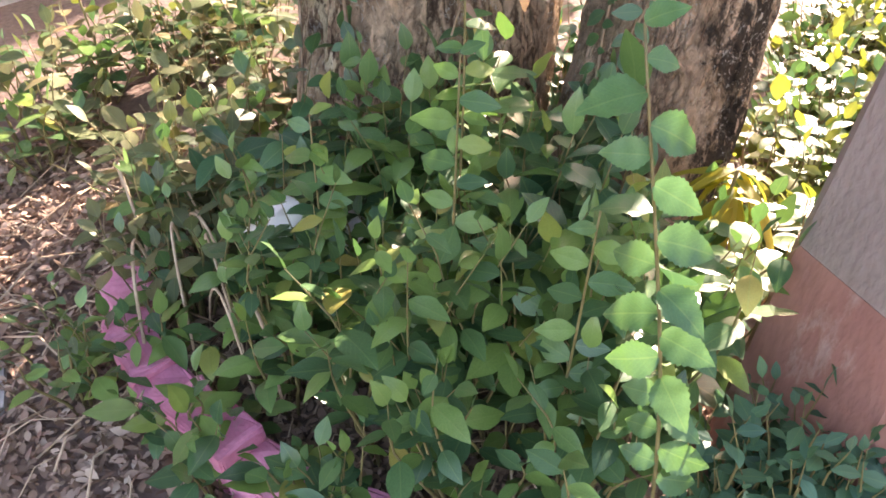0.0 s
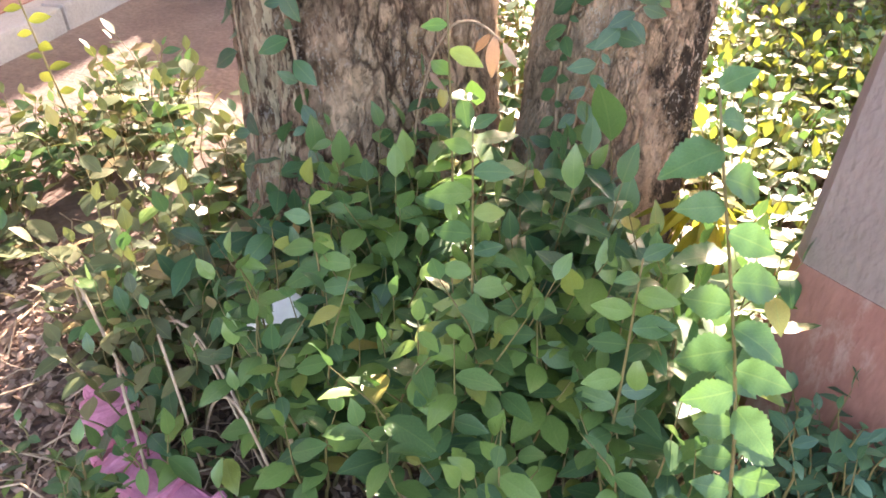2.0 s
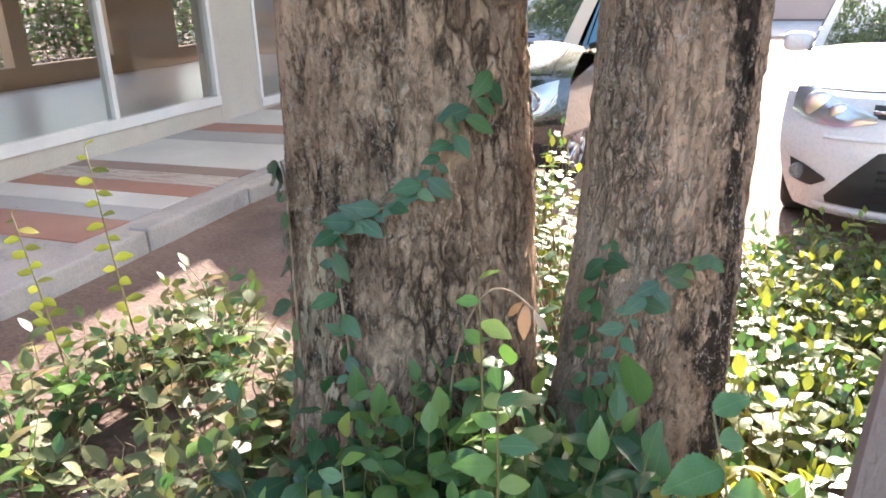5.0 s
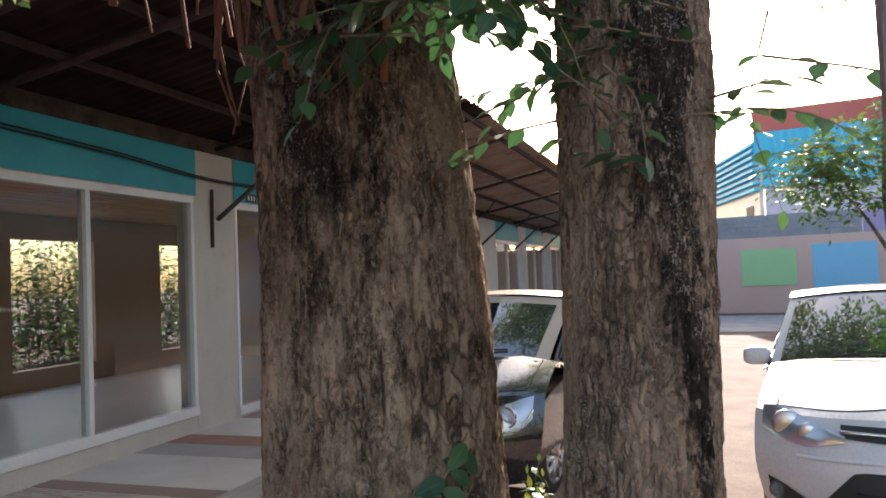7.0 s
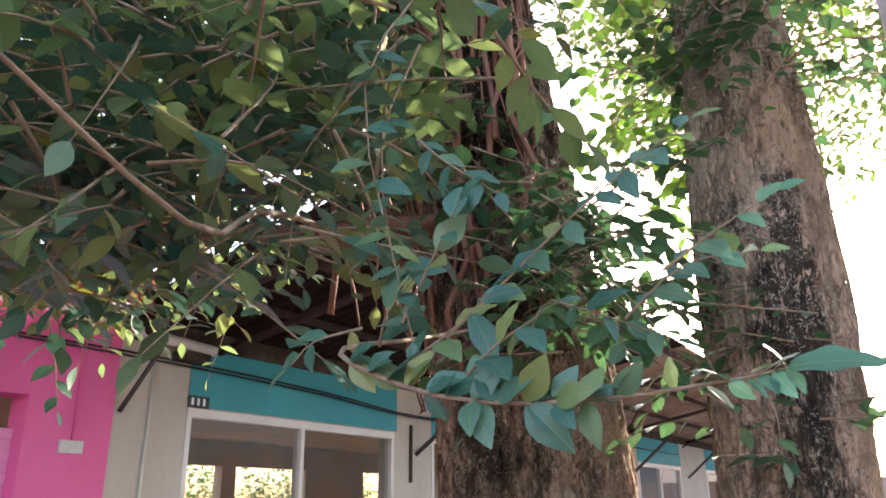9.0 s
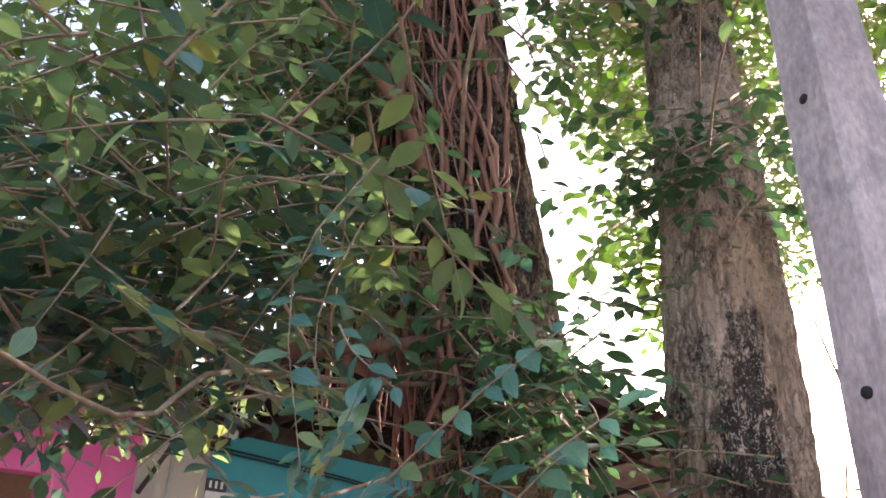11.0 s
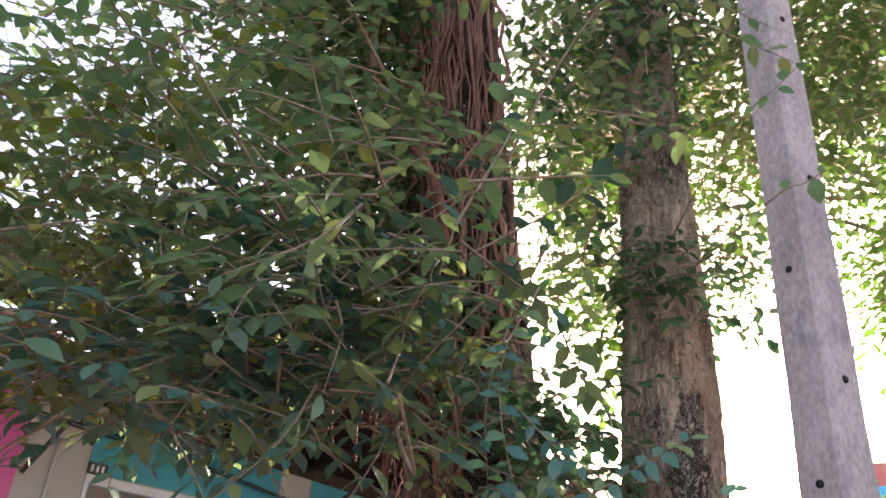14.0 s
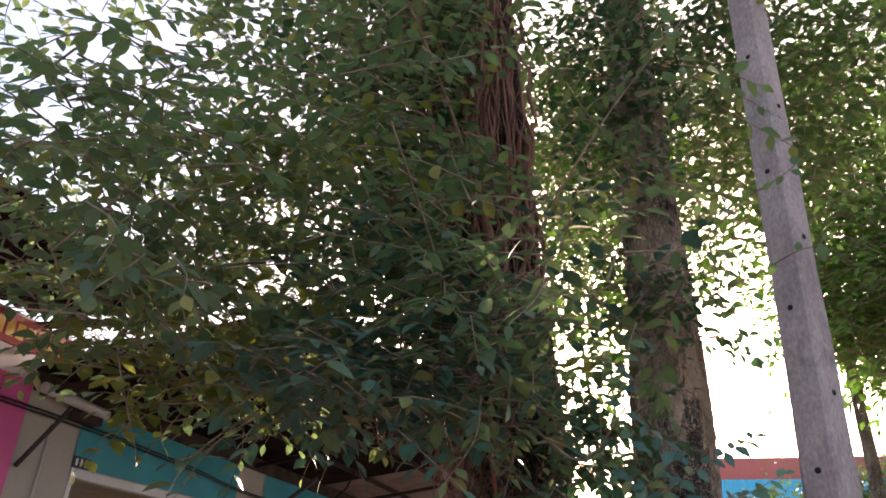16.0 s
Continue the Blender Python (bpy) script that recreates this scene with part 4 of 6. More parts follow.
TA = [(-.2, -1.09, 1.33, .40), (0, -1.10, 1.37, .37), (.25, -1.125, 1.43, .352), (.5, -1.144, 1.485, .343), (1, -1.184, 1.564, .335), (1.5, -1.222, 1.605, .325), (2, -1.259, 1.61, .311), (2.5, -1.294, 1.585, .296), (3, -1.327, 1.54, .28), (3.5, -1.358, 1.48, .265), (4, -1.385, 1.42, .25), (5, -1.44, 1.30, .23), (6.5, -1.5, 1.2, .2), (9, -1.55, 1.15, .14)]
TB = [(-.2, -.58, 1.53, .26), (0, -.572, 1.56, .242), (.25, -.553, 1.59, .226), (.5, -.534, 1.615, .213), (1, -.511, 1.667, .2), (1.5, -.502, 1.71, .198), (2, -.502, 1.757, .203), (2.5, -.508, 1.80, .198), (3, -.518, 1.845, .187), (3.5, -.535, 1.885, .174), (4, -.555, 1.92, .16), (5, -.60, 1.98, .142), (6.5, -.65, 2.02, .125), (9, -.7, 2.06, .11)]


def trunk_point(tab, z, ang, off=0.0):
    r = table(tab, z, 3) + off
    return Vector((table(tab, z, 1) + r * math.cos(ang), table(tab, z, 2) + r * math.sin(ang), z))


def trunk(tab, z0, z1, seg, dz, seed, deep, folds=()):
    a = Acc()
    rows_ = int((z1 - z0) / dz)
    vs = []
    for i in range(rows_ + 1):
        z = z0 + (z1 - z0) * i / rows_
        for j in range(seg):
            t = 2 * math.pi * j / seg
            c, s = math.cos(t), math.sin(t)
            lobe = 0.018 * noise.noise((c * 1.4, s * 1.4, z * 0.7 + seed)) + 0.03 * max(0, 0.5 - z) * math.sin(3 * t + seed)
            for at, wide, cut, top in folds:
                off = (t - math.radians(at) + 0.12 * noise.noise((z * 1.6, at, 0))) / math.radians(wide)
                lobe -= cut * math.exp(-off * off) * max(0.0, min(1.0, (top - z) / 0.6))
            warp = 0.5 * noise.noise((c * 3, s * 3, z * 2 + seed))
            n1 = noise.noise((c * 9 + warp, s * 9 + warp, z * 2.2 + seed))
            n2 = noise.noise((c * 22 + warp, s * 22, z * 6 + seed * 2))
            n3 = noise.noise((c * 40, s * 40, z * 22 + seed))
            n4 = noise.noise((c * 17 + 2 * warp, s * 17 + 2 * warp, z * 3.2 + seed * 3))
            groove = -max(0.0, 0.16 - abs(n1)) * 2.4 - max(0.0, 0.13 - abs(n4)) * 5.0
            vs.append(tuple(trunk_point(tab, z, t, lobe + deep * (groove + 0.6 * n2 + 0.5 * n3))))
    a.add(vs, [(i * seg + j, i * seg + (j + 1) % seg, (i + 1) * seg + (j + 1) % seg, (i + 1) * seg + j) for i in range(rows_) for j in range(seg)])
    return a

# ---- leaves ----
def leaf_shape(stations, width, fold=0.18, droop=0.18, serrate=0.0, widest=0.5, ripple=0.0, curl=0.0):
    """One leaf along +y, one long: two halves folded at the midrib, its tip bent down."""
    vs, uv, fs = [(0, 0, 0)], [(0.5, 0)], []
    for i in range(1, stations):
        t = i / stations
        p = math.log(0.5) / math.log(widest)
        w = width * 0.5 * (math.sin(math.pi * t ** p) ** 0.8) * (1.0 - 0.28 * max(0.0, t - widest) / (1 - widest))
        if serrate:
            w *= 1 + serrate * (1 if i % 2 else -1)
        z = -droop * t * t
        lift = fold * w
        wave = ripple * math.sin(t * 17.0)
        bend = curl * t * t
        vs += [(-w + bend, t, z + lift + wave), (bend, t, z), (w + bend, t, z + lift - wave * 0.8)]
        uv += [(0.5 - 0.5 * w / (width * 0.5), t), (0.5, t), (0.5 + 0.5 * w / (width * 0.5), t)]
    vs.append((curl, 1, -droop))
    uv.append((0.5, 1))
    fs += [(0, 2, 1), (0, 3, 2)]
    for i in range(stations - 2):
        a = 1 + i * 3
        fs += [(a, a + 1, a + 4, a + 3), (a + 1, a + 2, a + 5, a + 4)]
    a, tip = 1 + (stations - 2) * 3, len(vs) - 1
    fs += [(a, a + 1, tip), (a + 1, a + 2, tip)]
    return np.array(vs), fs, np.array(uv)


LEAF_LOW = leaf_shape(4, 0.52)
LEAF_MID = leaf_shape(6, 0.56)
LEAF_BROAD = leaf_shape(7, 0.64, 0.15, 0.25)
LEAF_LONG = leaf_shape(6, 0.30, 0.2, 0.45)
LEAF_STRAP = leaf_shape(9, 0.17, 0.3, 0.65, 0, 0.4, 0.01, 0.08)
LEAF_FINE = leaf_shape(21, 0.70, 0.28, 0.34, 0.06, 0.44, 0.03, 0.05)
BED_LEAVES = [leaf_shape(8, 0.54, 0.22, 0.14, 0, 0.46, 0.012, 0.05), leaf_shape(8, 0.60, 0.10, 0.30, 0, 0.44, 0.016, -0.05), leaf_shape(8, 0.50, 0.42, 0.22, 0, 0.5, 0.01, 0.08), leaf_shape(8, 0.58, 0.05, 0.06, 0, 0.47, 0.02, -0.07)]
LEAF_OPEN = leaf_shape(14, 0.56, 0.16, 0.25, 0.012, 0.47, 0.015, 0.04)


class LeafParts:
    """Leaves that are objects of their own under one thing, sharing a mesh per shape."""

    def __init__(self, parent, material):
        self.parent, self.material, self.shapes = parent, material, {}

    def put(self, shape, at, m, length):
        key = id(shape)
        if key not in self.shapes:
            a = Acc()
            a.add(shape[0], shape[1], shape[2])
            self.shapes[key] = a.mesh("leaf", self.material, True, True)
        ob = new("leaf", self.shapes[key])
        ob.parent = self.parent
        ob.matrix_local = Matrix.Translation(at) @ Matrix(m).transposed().to_4x4() @ Matrix.Scale(length, 4)


def put_leaf(acc, shape, at, along, up, length):
    along = Vector(along).normalized()
    up = Vector(up)
    side = along.cross(up)
    if side.length < 1e-4:
        side = along.orthogonal()
    side.normalize()
    up = side.cross(along)
    if isinstance(acc, LeafParts):
        acc.put(shape, Vector(at), (side, along, up), length)
        return
    m = np.array([side, along, up])
    acc.add(np.array(at) + length * (shape[0] @ m), shape[1], shape[2])


def spray(leaves, stems, root, tip, r0, gap, size, shape, rng, droop=0.15, up=(0, 0, 1), flat=0.55, both=False, sides=5):
    """A leafy shoot from root to tip, with leaves by turns on its two sides."""
    root, tip = Vector(root), Vector(tip)
    length = (tip - root).length
    mid = (root + tip) / 2 + Vector((rng.uniform(-1, 1), rng.uniform(-1, 1), rng.uniform(0, 1))) * length * 0.12
    line_ = smooth_line([root, mid, tip], 7)
    if stems is not None:
        tube(stems, line_, [r0 * (1 - 0.75 * i / 6) for i in range(7)], sides, cap=False)
    d = (tip - root).normalized()
    upv = Vector(up)
    side = d.cross(upv)
    if side.length < 0.15:
        side = Vector((math.cos(rng.uniform(0, 6.28)), math.sin(rng.uniform(0, 6.28)), 0))
    side.normalize()
    count = max(3, int(length / gap))
    spin = rng.uniform(0, 6.28)
    for i in range(count + 1):
        f = 0.12 + 0.88 * i / count
        t = f * 6
        k_ = min(int(t), 5)
        p = line_[k_].lerp(line_[k_ + 1], t - k_)
        for sgn in ((1, -1) if both else ((1,) if i % 2 else (-1,))):
            if abs(d.z) > 0.75:
                spin += 2.3
                out = Vector((math.cos(spin), math.sin(spin), 0.1))
            else:
                out = side * sgn
            if i == count:
                out = d
            lie = 0.92 if abs(d.z) > 0.75 else flat
            along = out * lie + d * (1 - lie) * 0.9 + Vector((rng.gauss(0, .18), rng.gauss(0, .18), rng.gauss(0, .18) - droop))
            nrm = upv + Vector((rng.gauss(0, .28), rng.gauss(0, .28), 0)) - out * 0.15
            put_leaf(leaves, rng.choice(shape) if isinstance(shape, list) else shape, p, along, nrm, size * rng.uniform(0.65, 1.15) * (0.75 + 0.35 * math.sin(math.pi * f)))


def shrub(x, y, height, shoots, spread, size, material, seed, label, shape=None, lean=(0, 0), group="bed shrubs", gap=0.042, z0=None, into=None, single=False):
    rng = random.Random(seed)
    shape = shape or LEAF_MID
    base = ground_height(x, y) - 0.01 if z0 is None else z0
    t = None if into else thing("shrub", label, "shrub", pose(x, y, base), group=group)
    lv, st = into or (LeafParts(t, material) if single else Acc(), Acc())
    foot = Vector((x, y, base)) if into else Vector()
    for i in range(shoots):
        a = rng.uniform(0, 6.28)
        r = spread * math.sqrt(rng.random())
        h = height * rng.uniform(0.55, 1.0)
        tip = Vector((math.cos(a) * r + lean[0], math.sin(a) * r + lean[1], h)) + foot
        root = Vector((math.cos(a) * r * 0.25, math.sin(a) * r * 0.25, 0.0)) + foot
        start = root.lerp(tip, 0.32)
        tube(st, [root, root.lerp(tip, 0.2) + Vector((0, 0, h * 0.05)), start], [0.0045, 0.004, 0.0035], 5, cap=False)
        spray(lv, st, start, tip, 0.0035, gap, size, shape, rng, 0.1)
    if not into:
        tagged(part("stem", st, STEM_GREEN, t), kind="stuff")
        if not single:
            tagged(part("foliage", lv, material, t, uv=True), kind="stuff")
    return t


# ---- the two trunks ----
ta = thing("tree", "broad grey-brown tree trunk with black mould, hung with vines", "tree")
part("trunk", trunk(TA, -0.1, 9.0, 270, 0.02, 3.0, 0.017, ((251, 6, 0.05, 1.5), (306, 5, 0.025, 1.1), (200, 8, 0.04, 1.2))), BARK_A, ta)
tb = thing("tree", "slender grey tree trunk with a black mould streak", "tree")
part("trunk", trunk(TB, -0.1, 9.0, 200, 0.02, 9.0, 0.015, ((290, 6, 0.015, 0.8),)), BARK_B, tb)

# limbs of the vine-hung tree that reach towards the camera's side
limbs = Acc()
BOUGHS = [
    ([(-1.30, 1.30, 2.55), (-1.05, 0.75, 2.40), (-0.80, 0.25, 2.28), (-0.58, 0.0, 2.12), (-0.40, -0.35, 2.18)], 0.018),
    ([(-1.35, 1.25, 2.9), (-1.25, 0.75, 2.75), (-1.15, 0.3, 2.72), (-1.05, 0.0, 2.78), (-1.0, -0.5, 3.0)], 0.022),
    ([(-1.45, 0.9, 2.52), (-1.3, 0.4, 2.42), (-1.15, 0.0, 2.30), (-1.0, -0.35, 2.2)], 0.014),
    ([(-1.6, 1.45, 2.7), (-2.0, 1.0, 2.75), (-2.3, 0.5, 2.85), (-2.7, 0.2, 3.1)], 0.022),
    ([(-1.35, 1.2, 3.6), (-1.25, 0.6, 3.75), (-1.3, 0.0, 4.1), (-1.4, -0.6, 4.3)], 0.025),
    ([(-1.55, 1.3, 3.3), (-1.9, 0.8, 3.6), (-2.4, 0.3, 3.9), (-3.0, 0.0, 4.4)], 0.028),
    ([(-1.2, 1.3, 3.2), (-0.9, 1.0, 3.5), (-0.6, 0.9, 3.9), (-0.2, 0.9, 4.4)], 0.02),
    ([(-1.4, 1.3, 4.2), (-1.2, 0.8, 4.7), (-0.8, 0.3, 5.2)], 0.03),
    ([(-1.5, 1.3, 4.4), (-2.0, 1.0, 5.0), (-2.8, 0.8, 5.6)], 0.03),
]
for pts, r in BOUGHS:
    n = 14
    r *= 0.45
    tube(limbs, smooth_line(pts, n), [r * (1 - 0.7 * i / (n - 1)) for i in range(n)], 7)
part("branchwork", limbs, TWIG, ta)
for pts, r in (
    ([(-1.40, 1.42, 2.50), (-1.75, 1.15, 2.72), (-2.15, 0.95, 2.80), (-2.7, 0.8, 3.0)], 0.034),
    ([(-1.38, 1.34, 2.85), (-1.52, 1.08, 3.10), (-1.68, 0.92, 3.5), (-1.85, 0.8, 4.3)], 0.032),
    ([(-1.30, 1.30, 2.70), (-1.38, 1.0, 2.62), (-1.65, 0.72, 2.58), (-2.2, 0.45, 2.66)], 0.026),
    ([(-1.32, 1.28, 3.2), (-1.25, 1.02, 3.5), (-1.5, 0.85, 4.0), (-1.6, 0.8, 4.9)], 0.030),
    ([(-1.42, 1.3, 3.6), (-1.7, 1.1, 3.9), (-2.2, 1.0, 4.3), (-2.9, 0.9, 4.9)], 0.030),
):
    a_ = Acc()
    tube(a_, smooth_line(pts, 16), [r * (1 - 0.65 * i / 15) for i in range(16)], 8)
    part("limb", a_, VINE_DRY, ta, "reddish brown crooked limb")

# dry vine stems clinging to the broad trunk
vs_ = Acc()
rng = random.Random(31)
for i in range(150):
    a0 = rng.uniform(math.radians(150), math.radians(330))
    z = rng.uniform(2.1, 4.0)
    top = z + rng.uniform(1.0, 3.5)
    pts = []
    while z < top:
        pts.append(trunk_point(TA, z, a0, 0.01 + 0.09 * rng.random()))
        a0 += rng.gauss(0, 0.13)
        z += 0.17
    if len(pts) > 2:
        tube(vs_, pts, rng.choice((0.003, 0.004, 0.006, 0.011)), 5)
# loose stems that hang free beside the trunk's face
for i in range(34):
    a0, z, off = rng.uniform(math.radians(165), math.radians(255)), rng.uniform(2.45, 3.3), rng.uniform(0.12, 0.42)
    top = z + rng.uniform(0.8, 2.4)
    pts = []
    while z < top:
        pts.append(trunk_point(TA, z, a0, off))
        a0 += rng.gauss(0, 0.05)
        off = max(0.03, off + rng.gauss(-0.008, 0.025))
        z += 0.15
    tube(vs_, pts, rng.choice((0.003, 0.0045, 0.008, 0.013)), 5)
part("dry_vine", vs_, VINE_DRY, ta, "dry reddish vine stems")

# crown of the vine-hung tree: many leafy shoots
def crown(name_list, blobs, count, size, shape, material, parent, seed, keep=None, gap=0.05, length=(0.22, 0.5), r0=0.004, part_name="crown"):
    rng = random.Random(seed)
    lv, st = Acc(), Acc()
    total = sum(b[6] for b in blobs)
    for b in blobs:
        cx, cy, cz, rx, ry, rz, wgt = b
        for i in range(int(count * wgt / total)):
            while True:
                u = Vector((rng.uniform(-1, 1), rng.uniform(-1, 1), rng.uniform(-1, 1)))
                if u.length < 1:
                    break
            p = Vector((cx + u.x * rx, cy + u.y * ry, cz + u.z * rz))
            if keep and not keep(p):
                continue
            d = Vector((rng.gauss(0, 1), rng.gauss(0, 1), rng.gauss(0, 0.45) - 0.15)).normalized()
            q = p + d * rng.uniform(*length)
            if keep and not keep(q):
                continue
            spray(lv, st, p, q, r0, gap, size, shape, rng, 0.12, sides=4)
    a = tagged(part("twigwork", st, TWIG, parent), kind="stuff")
    b = tagged(part(part_name, lv, material, parent, uv=True), kind="stuff")
    return a, b


CAM_ROUTE = [(-0.1, -0.2), (0.35, -0.5), (0.36, -1.2), (0.1, -1.8), (-0.1, -2.7)]      # plan of the camera's route past the bed


def clear_of_camera(p, gap=0.62):
    """Leaves keep clear of the camera's route, up to 2.6 m high."""
    for (ax, ay), (bx_, by_) in zip(CAM_ROUTE, CAM_ROUTE[1:]):
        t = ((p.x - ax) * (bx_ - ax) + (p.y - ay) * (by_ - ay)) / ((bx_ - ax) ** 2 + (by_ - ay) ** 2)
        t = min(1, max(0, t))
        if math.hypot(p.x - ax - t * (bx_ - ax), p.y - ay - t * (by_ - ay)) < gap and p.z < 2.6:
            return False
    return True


def clear_of_sightlines(p):
    """Crown leaves higher up keep off the camera's sight lines to the broad trunk."""
    if not clear_of_camera(p):
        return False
    # sight lines from two later camera positions to the trunk
    a = 0.44 - 0.75 * (p.y + 0.7)
    b = 0.02 - 0.38 * (p.y + 2.0)
    lo, hi = min(a, b) - 0.16, max(a, b) + 0.28
    if p.z > 2.75 and lo < p.x < hi and p.y < 1.35:
        return noise.noise((p.x * 2.3, p.y * 2.3, p.z * 2.3)) > 0.16
    return True


# ---- cars ----
def grid_patch(acc, fn, us, vs_):
    pts = [fn(u, v) for v in vs_ for u in us]
    m = len(us)
    acc.add(pts, [(j * m + i, j * m + i + 1, (j + 1) * m + i + 1, (j + 1) * m + i) for j in range(len(vs_) - 1) for i in range(m - 1)])


def span(a, b, n):
    return [a + (b - a) * i / (n - 1) for i in range(n)]


def car(name, label, m, paint, roof_paint, hw, length, height, belt, nose, back=0.0, narrow=0.70, pane=(0.92, 0.92), wide=0.83):
    """A parked car, its nose at y 0 and pointing to -y."""
    c = thing(name, label, "car", m)

    def front_y(x, z):
        f = abs(x) / hw
        return 0.30 * f ** 3.4 + 0.16 * max(0.0, (z - 0.50) / 0.30) ** 1.6 * (1 - 0.3 * f) + 0.07 * max(0.0, (0.38 - z) / 0.2) ** 1.5

    def swell(z):
        """The flanks are fullest at lamp height and draw in above and below."""
        return 1 - (0.11 if z < 0.62 else 0.06) * ((z - 0.62) / 0.42) ** 2

    body = Acc()
    xs, hood_y = span(-hw, hw, 31), 1.28 + back
    grid_patch(body, lambda x, z: (x * swell(z), front_y(x, z), z), xs, span(0.17, nose, 18))

    def hood(x, s):
        f = abs(x) / hw
        y0 = front_y(x, nose)
        return (x * (1 - 0.06 * s * f) * swell(nose), y0 + (hood_y - y0) * s, nose + (belt + 0.09 - nose) * s ** 0.75 - 0.07 * f ** 2 * (0.5 + 0.5 * s) + 0.012 * math.cos(f * 7) * (1 - s))

    grid_patch(body, hood, xs, span(0, 1, 10))
    seams = [[hood(hw * (-0.86 + 1.72 * i / 20), 0.10) for i in range(21)]]
    seams += [[hood(sgn * hw * 0.86, 0.10 + 0.88 * i / 12) for i in range(13)] for sgn in (-1, 1)]
    for line_ in seams:
        a = Acc()
        tube(a, [(x, y, z + 0.001) for x, y, z in line_], 0.0045, 5)
        part("bonnet_seam", a, PLASTIC, c, "dark seam round the bonnet")
    for sx in (-1, 1):
        def side(s, v):
            z = 0.17 + (belt + 0.0 - 0.17) * v
            top = nose + (belt + 0.02 - nose) * min(1, s * length / 1.28) ** 0.75 if s * length < 1.28 else belt + 0.02
            z = 0.17 + (top - 0.05 - 0.17) * v
            y = front_y(hw, z) + (length - 0.2 - front_y(hw, z)) * s
            tuck = 0.12 * max(0, s - 0.85) / 0.15
            return (sx * (hw * swell(z) - tuck), y, z)
        grid_patch(body, side, span(0, 1, 24) if sx > 0 else span(1, 0, 24), span(0, 1, 9))
    grid_patch(body, lambda x, y: (x, y, belt + 0.05 - 0.08 * (abs(x) / hw) ** 2), xs, span(hood_y, length - 0.25, 8))
    grid_patch(body, lambda x, z: (x, length - 0.2 + 0.05 * math.cos(x / hw * 1.5), z), xs[::-1], span(0.2, belt + 0.04, 6))
    part("body", body, paint, c)
    # cabin
    y0, y1, y2, y3 = 1.15 + back, 2.0 + back, length - 1.25, length - 0.55
    half0, half1 = hw * wide, hw * narrow

    def screen(u, v, lift=0.0):
        h = half0 + (half1 - half0) * v
        bow = 0.16 * (abs(u)) ** 2.2
        return (u * h, y0 + (y1 - y0) * v + bow * (1 - 0.3 * v) - lift, belt + 0.04 + (height - 0.05 - belt - 0.04) * v ** 0.9 - 0.05 * abs(u) ** 2 + lift * 0.6)

    cab = Acc()
    us = span(-1, 1, 17)
    grid_patch(cab, lambda u, v: screen(u, v), us, span(0, 1, 8))
    # roof colour here also paints in the bright reflections on the hatchback's pillars
    part("screen_frame", cab, roof_paint, c)
    rf = Acc()

    def roof_pt(u, v):
        return (u * half1, screen(u, 1)[1] + (y2 - screen(u, 1)[1]) * v, height - 0.05 + 0.05 * math.sin(math.pi * min(1, v * 0.9 + 0.12)) - 0.05 * abs(u) ** 2)

    grid_patch(rf, roof_pt, us, span(0, 1, 8))
    part("roof", rf, roof_paint, c)
    gl = Acc()
    grid_patch(gl, lambda u, v: screen(u * pane[0], 0.03 + v * pane[1], 0.008), us, span(0, 1, 8))
    part("windscreen", gl, CARGLASS, c)
    for sx in (-1, 1):
        fr, sg = Acc(), Acc()

        def flank(s, v, lift=0.0):
            x0, x1 = half0 + 0.03, half1
            ya = y0 + 0.16 + (y1 + 0.12 - y0 - 0.16) * v
            yb = y3 + (y2 - y3) * v
            return (sx * (x0 + (x1 - x0) * v + lift), ya + (yb - ya) * s, belt - 0.02 + (height - 0.09 - belt) * v)

        ss = span(0, 1, 12) if sx > 0 else span(1, 0, 12)
        grid_patch(fr, lambda s, v: flank(s, v), ss, span(0, 1, 6))
        grid_patch(sg, lambda s, v: flank(0.06 + 0.88 * s, 0.08 + 0.80 * v, 0.006), ss, span(0, 1, 6))
        part("side_frame", fr, paint, c)
        part("side_glass", sg, CARGLASS, c)
    rg = Acc()
    grid_patch(rg, lambda u, v: (u * (half1 + (half0 - half1) * v), y2 + (y3 - y2) * v, height - 0.06 - (height - 0.06 - belt) * v - 0.04 * u * u), us, span(0, 1, 5))
    part("rear_glass", rg, CARGLASS, c)
    for sx in (-1, 1):
        part("tail_lamp", box(bmesh.new(), sx * (hw - 0.12) - 0.07, sx * (hw - 0.12) + 0.07, length - 0.34, length - 0.12, 0.72, 0.90, 0.03), TAIL_RED, c, "red tail lamp")
    # wipers
    wp = Acc()
    for a, b in (((-0.52, 0.06), (0.05, 0.10)), ((0.02, 0.05), (0.55, 0.13))):
        tube(wp, [screen(a[0], a[1], 0.02), screen((a[0] + b[0]) / 2, 0.10, 0.025), screen(b[0], b[1], 0.02)], 0.008, 5)
    part("wiper", wp, PLASTIC, c)

    def on_nose(poly, lift, n=10):
        """A patch on the nose between two edges given as (x, low z, high z) stations."""
        a = Acc()
        xs_ = span(poly[0][0], poly[-1][0], n)
        lo = [float(np.interp(x, [p[0] for p in poly], [p[1] for p in poly])) for x in xs_]
        hi = [float(np.interp(x, [p[0] for p in poly], [p[2] for p in poly])) for x in xs_]
        pts = []
        for j in range(5):
            for x, l_, h_ in zip(xs_, lo, hi):
                z = l_ + (h_ - l_) * j / 4
                edge = min(lift, 0.004) if (j in (0, 4)) else lift
                pts.append((x * swell(z), front_y(x, z) - edge - 0.004, z))
        a.add(pts, [(j * n + i, j * n + i + 1, (j + 1) * n + i + 1, (j + 1) * n + i) for j in range(4) for i in range(n - 1)])
        return a

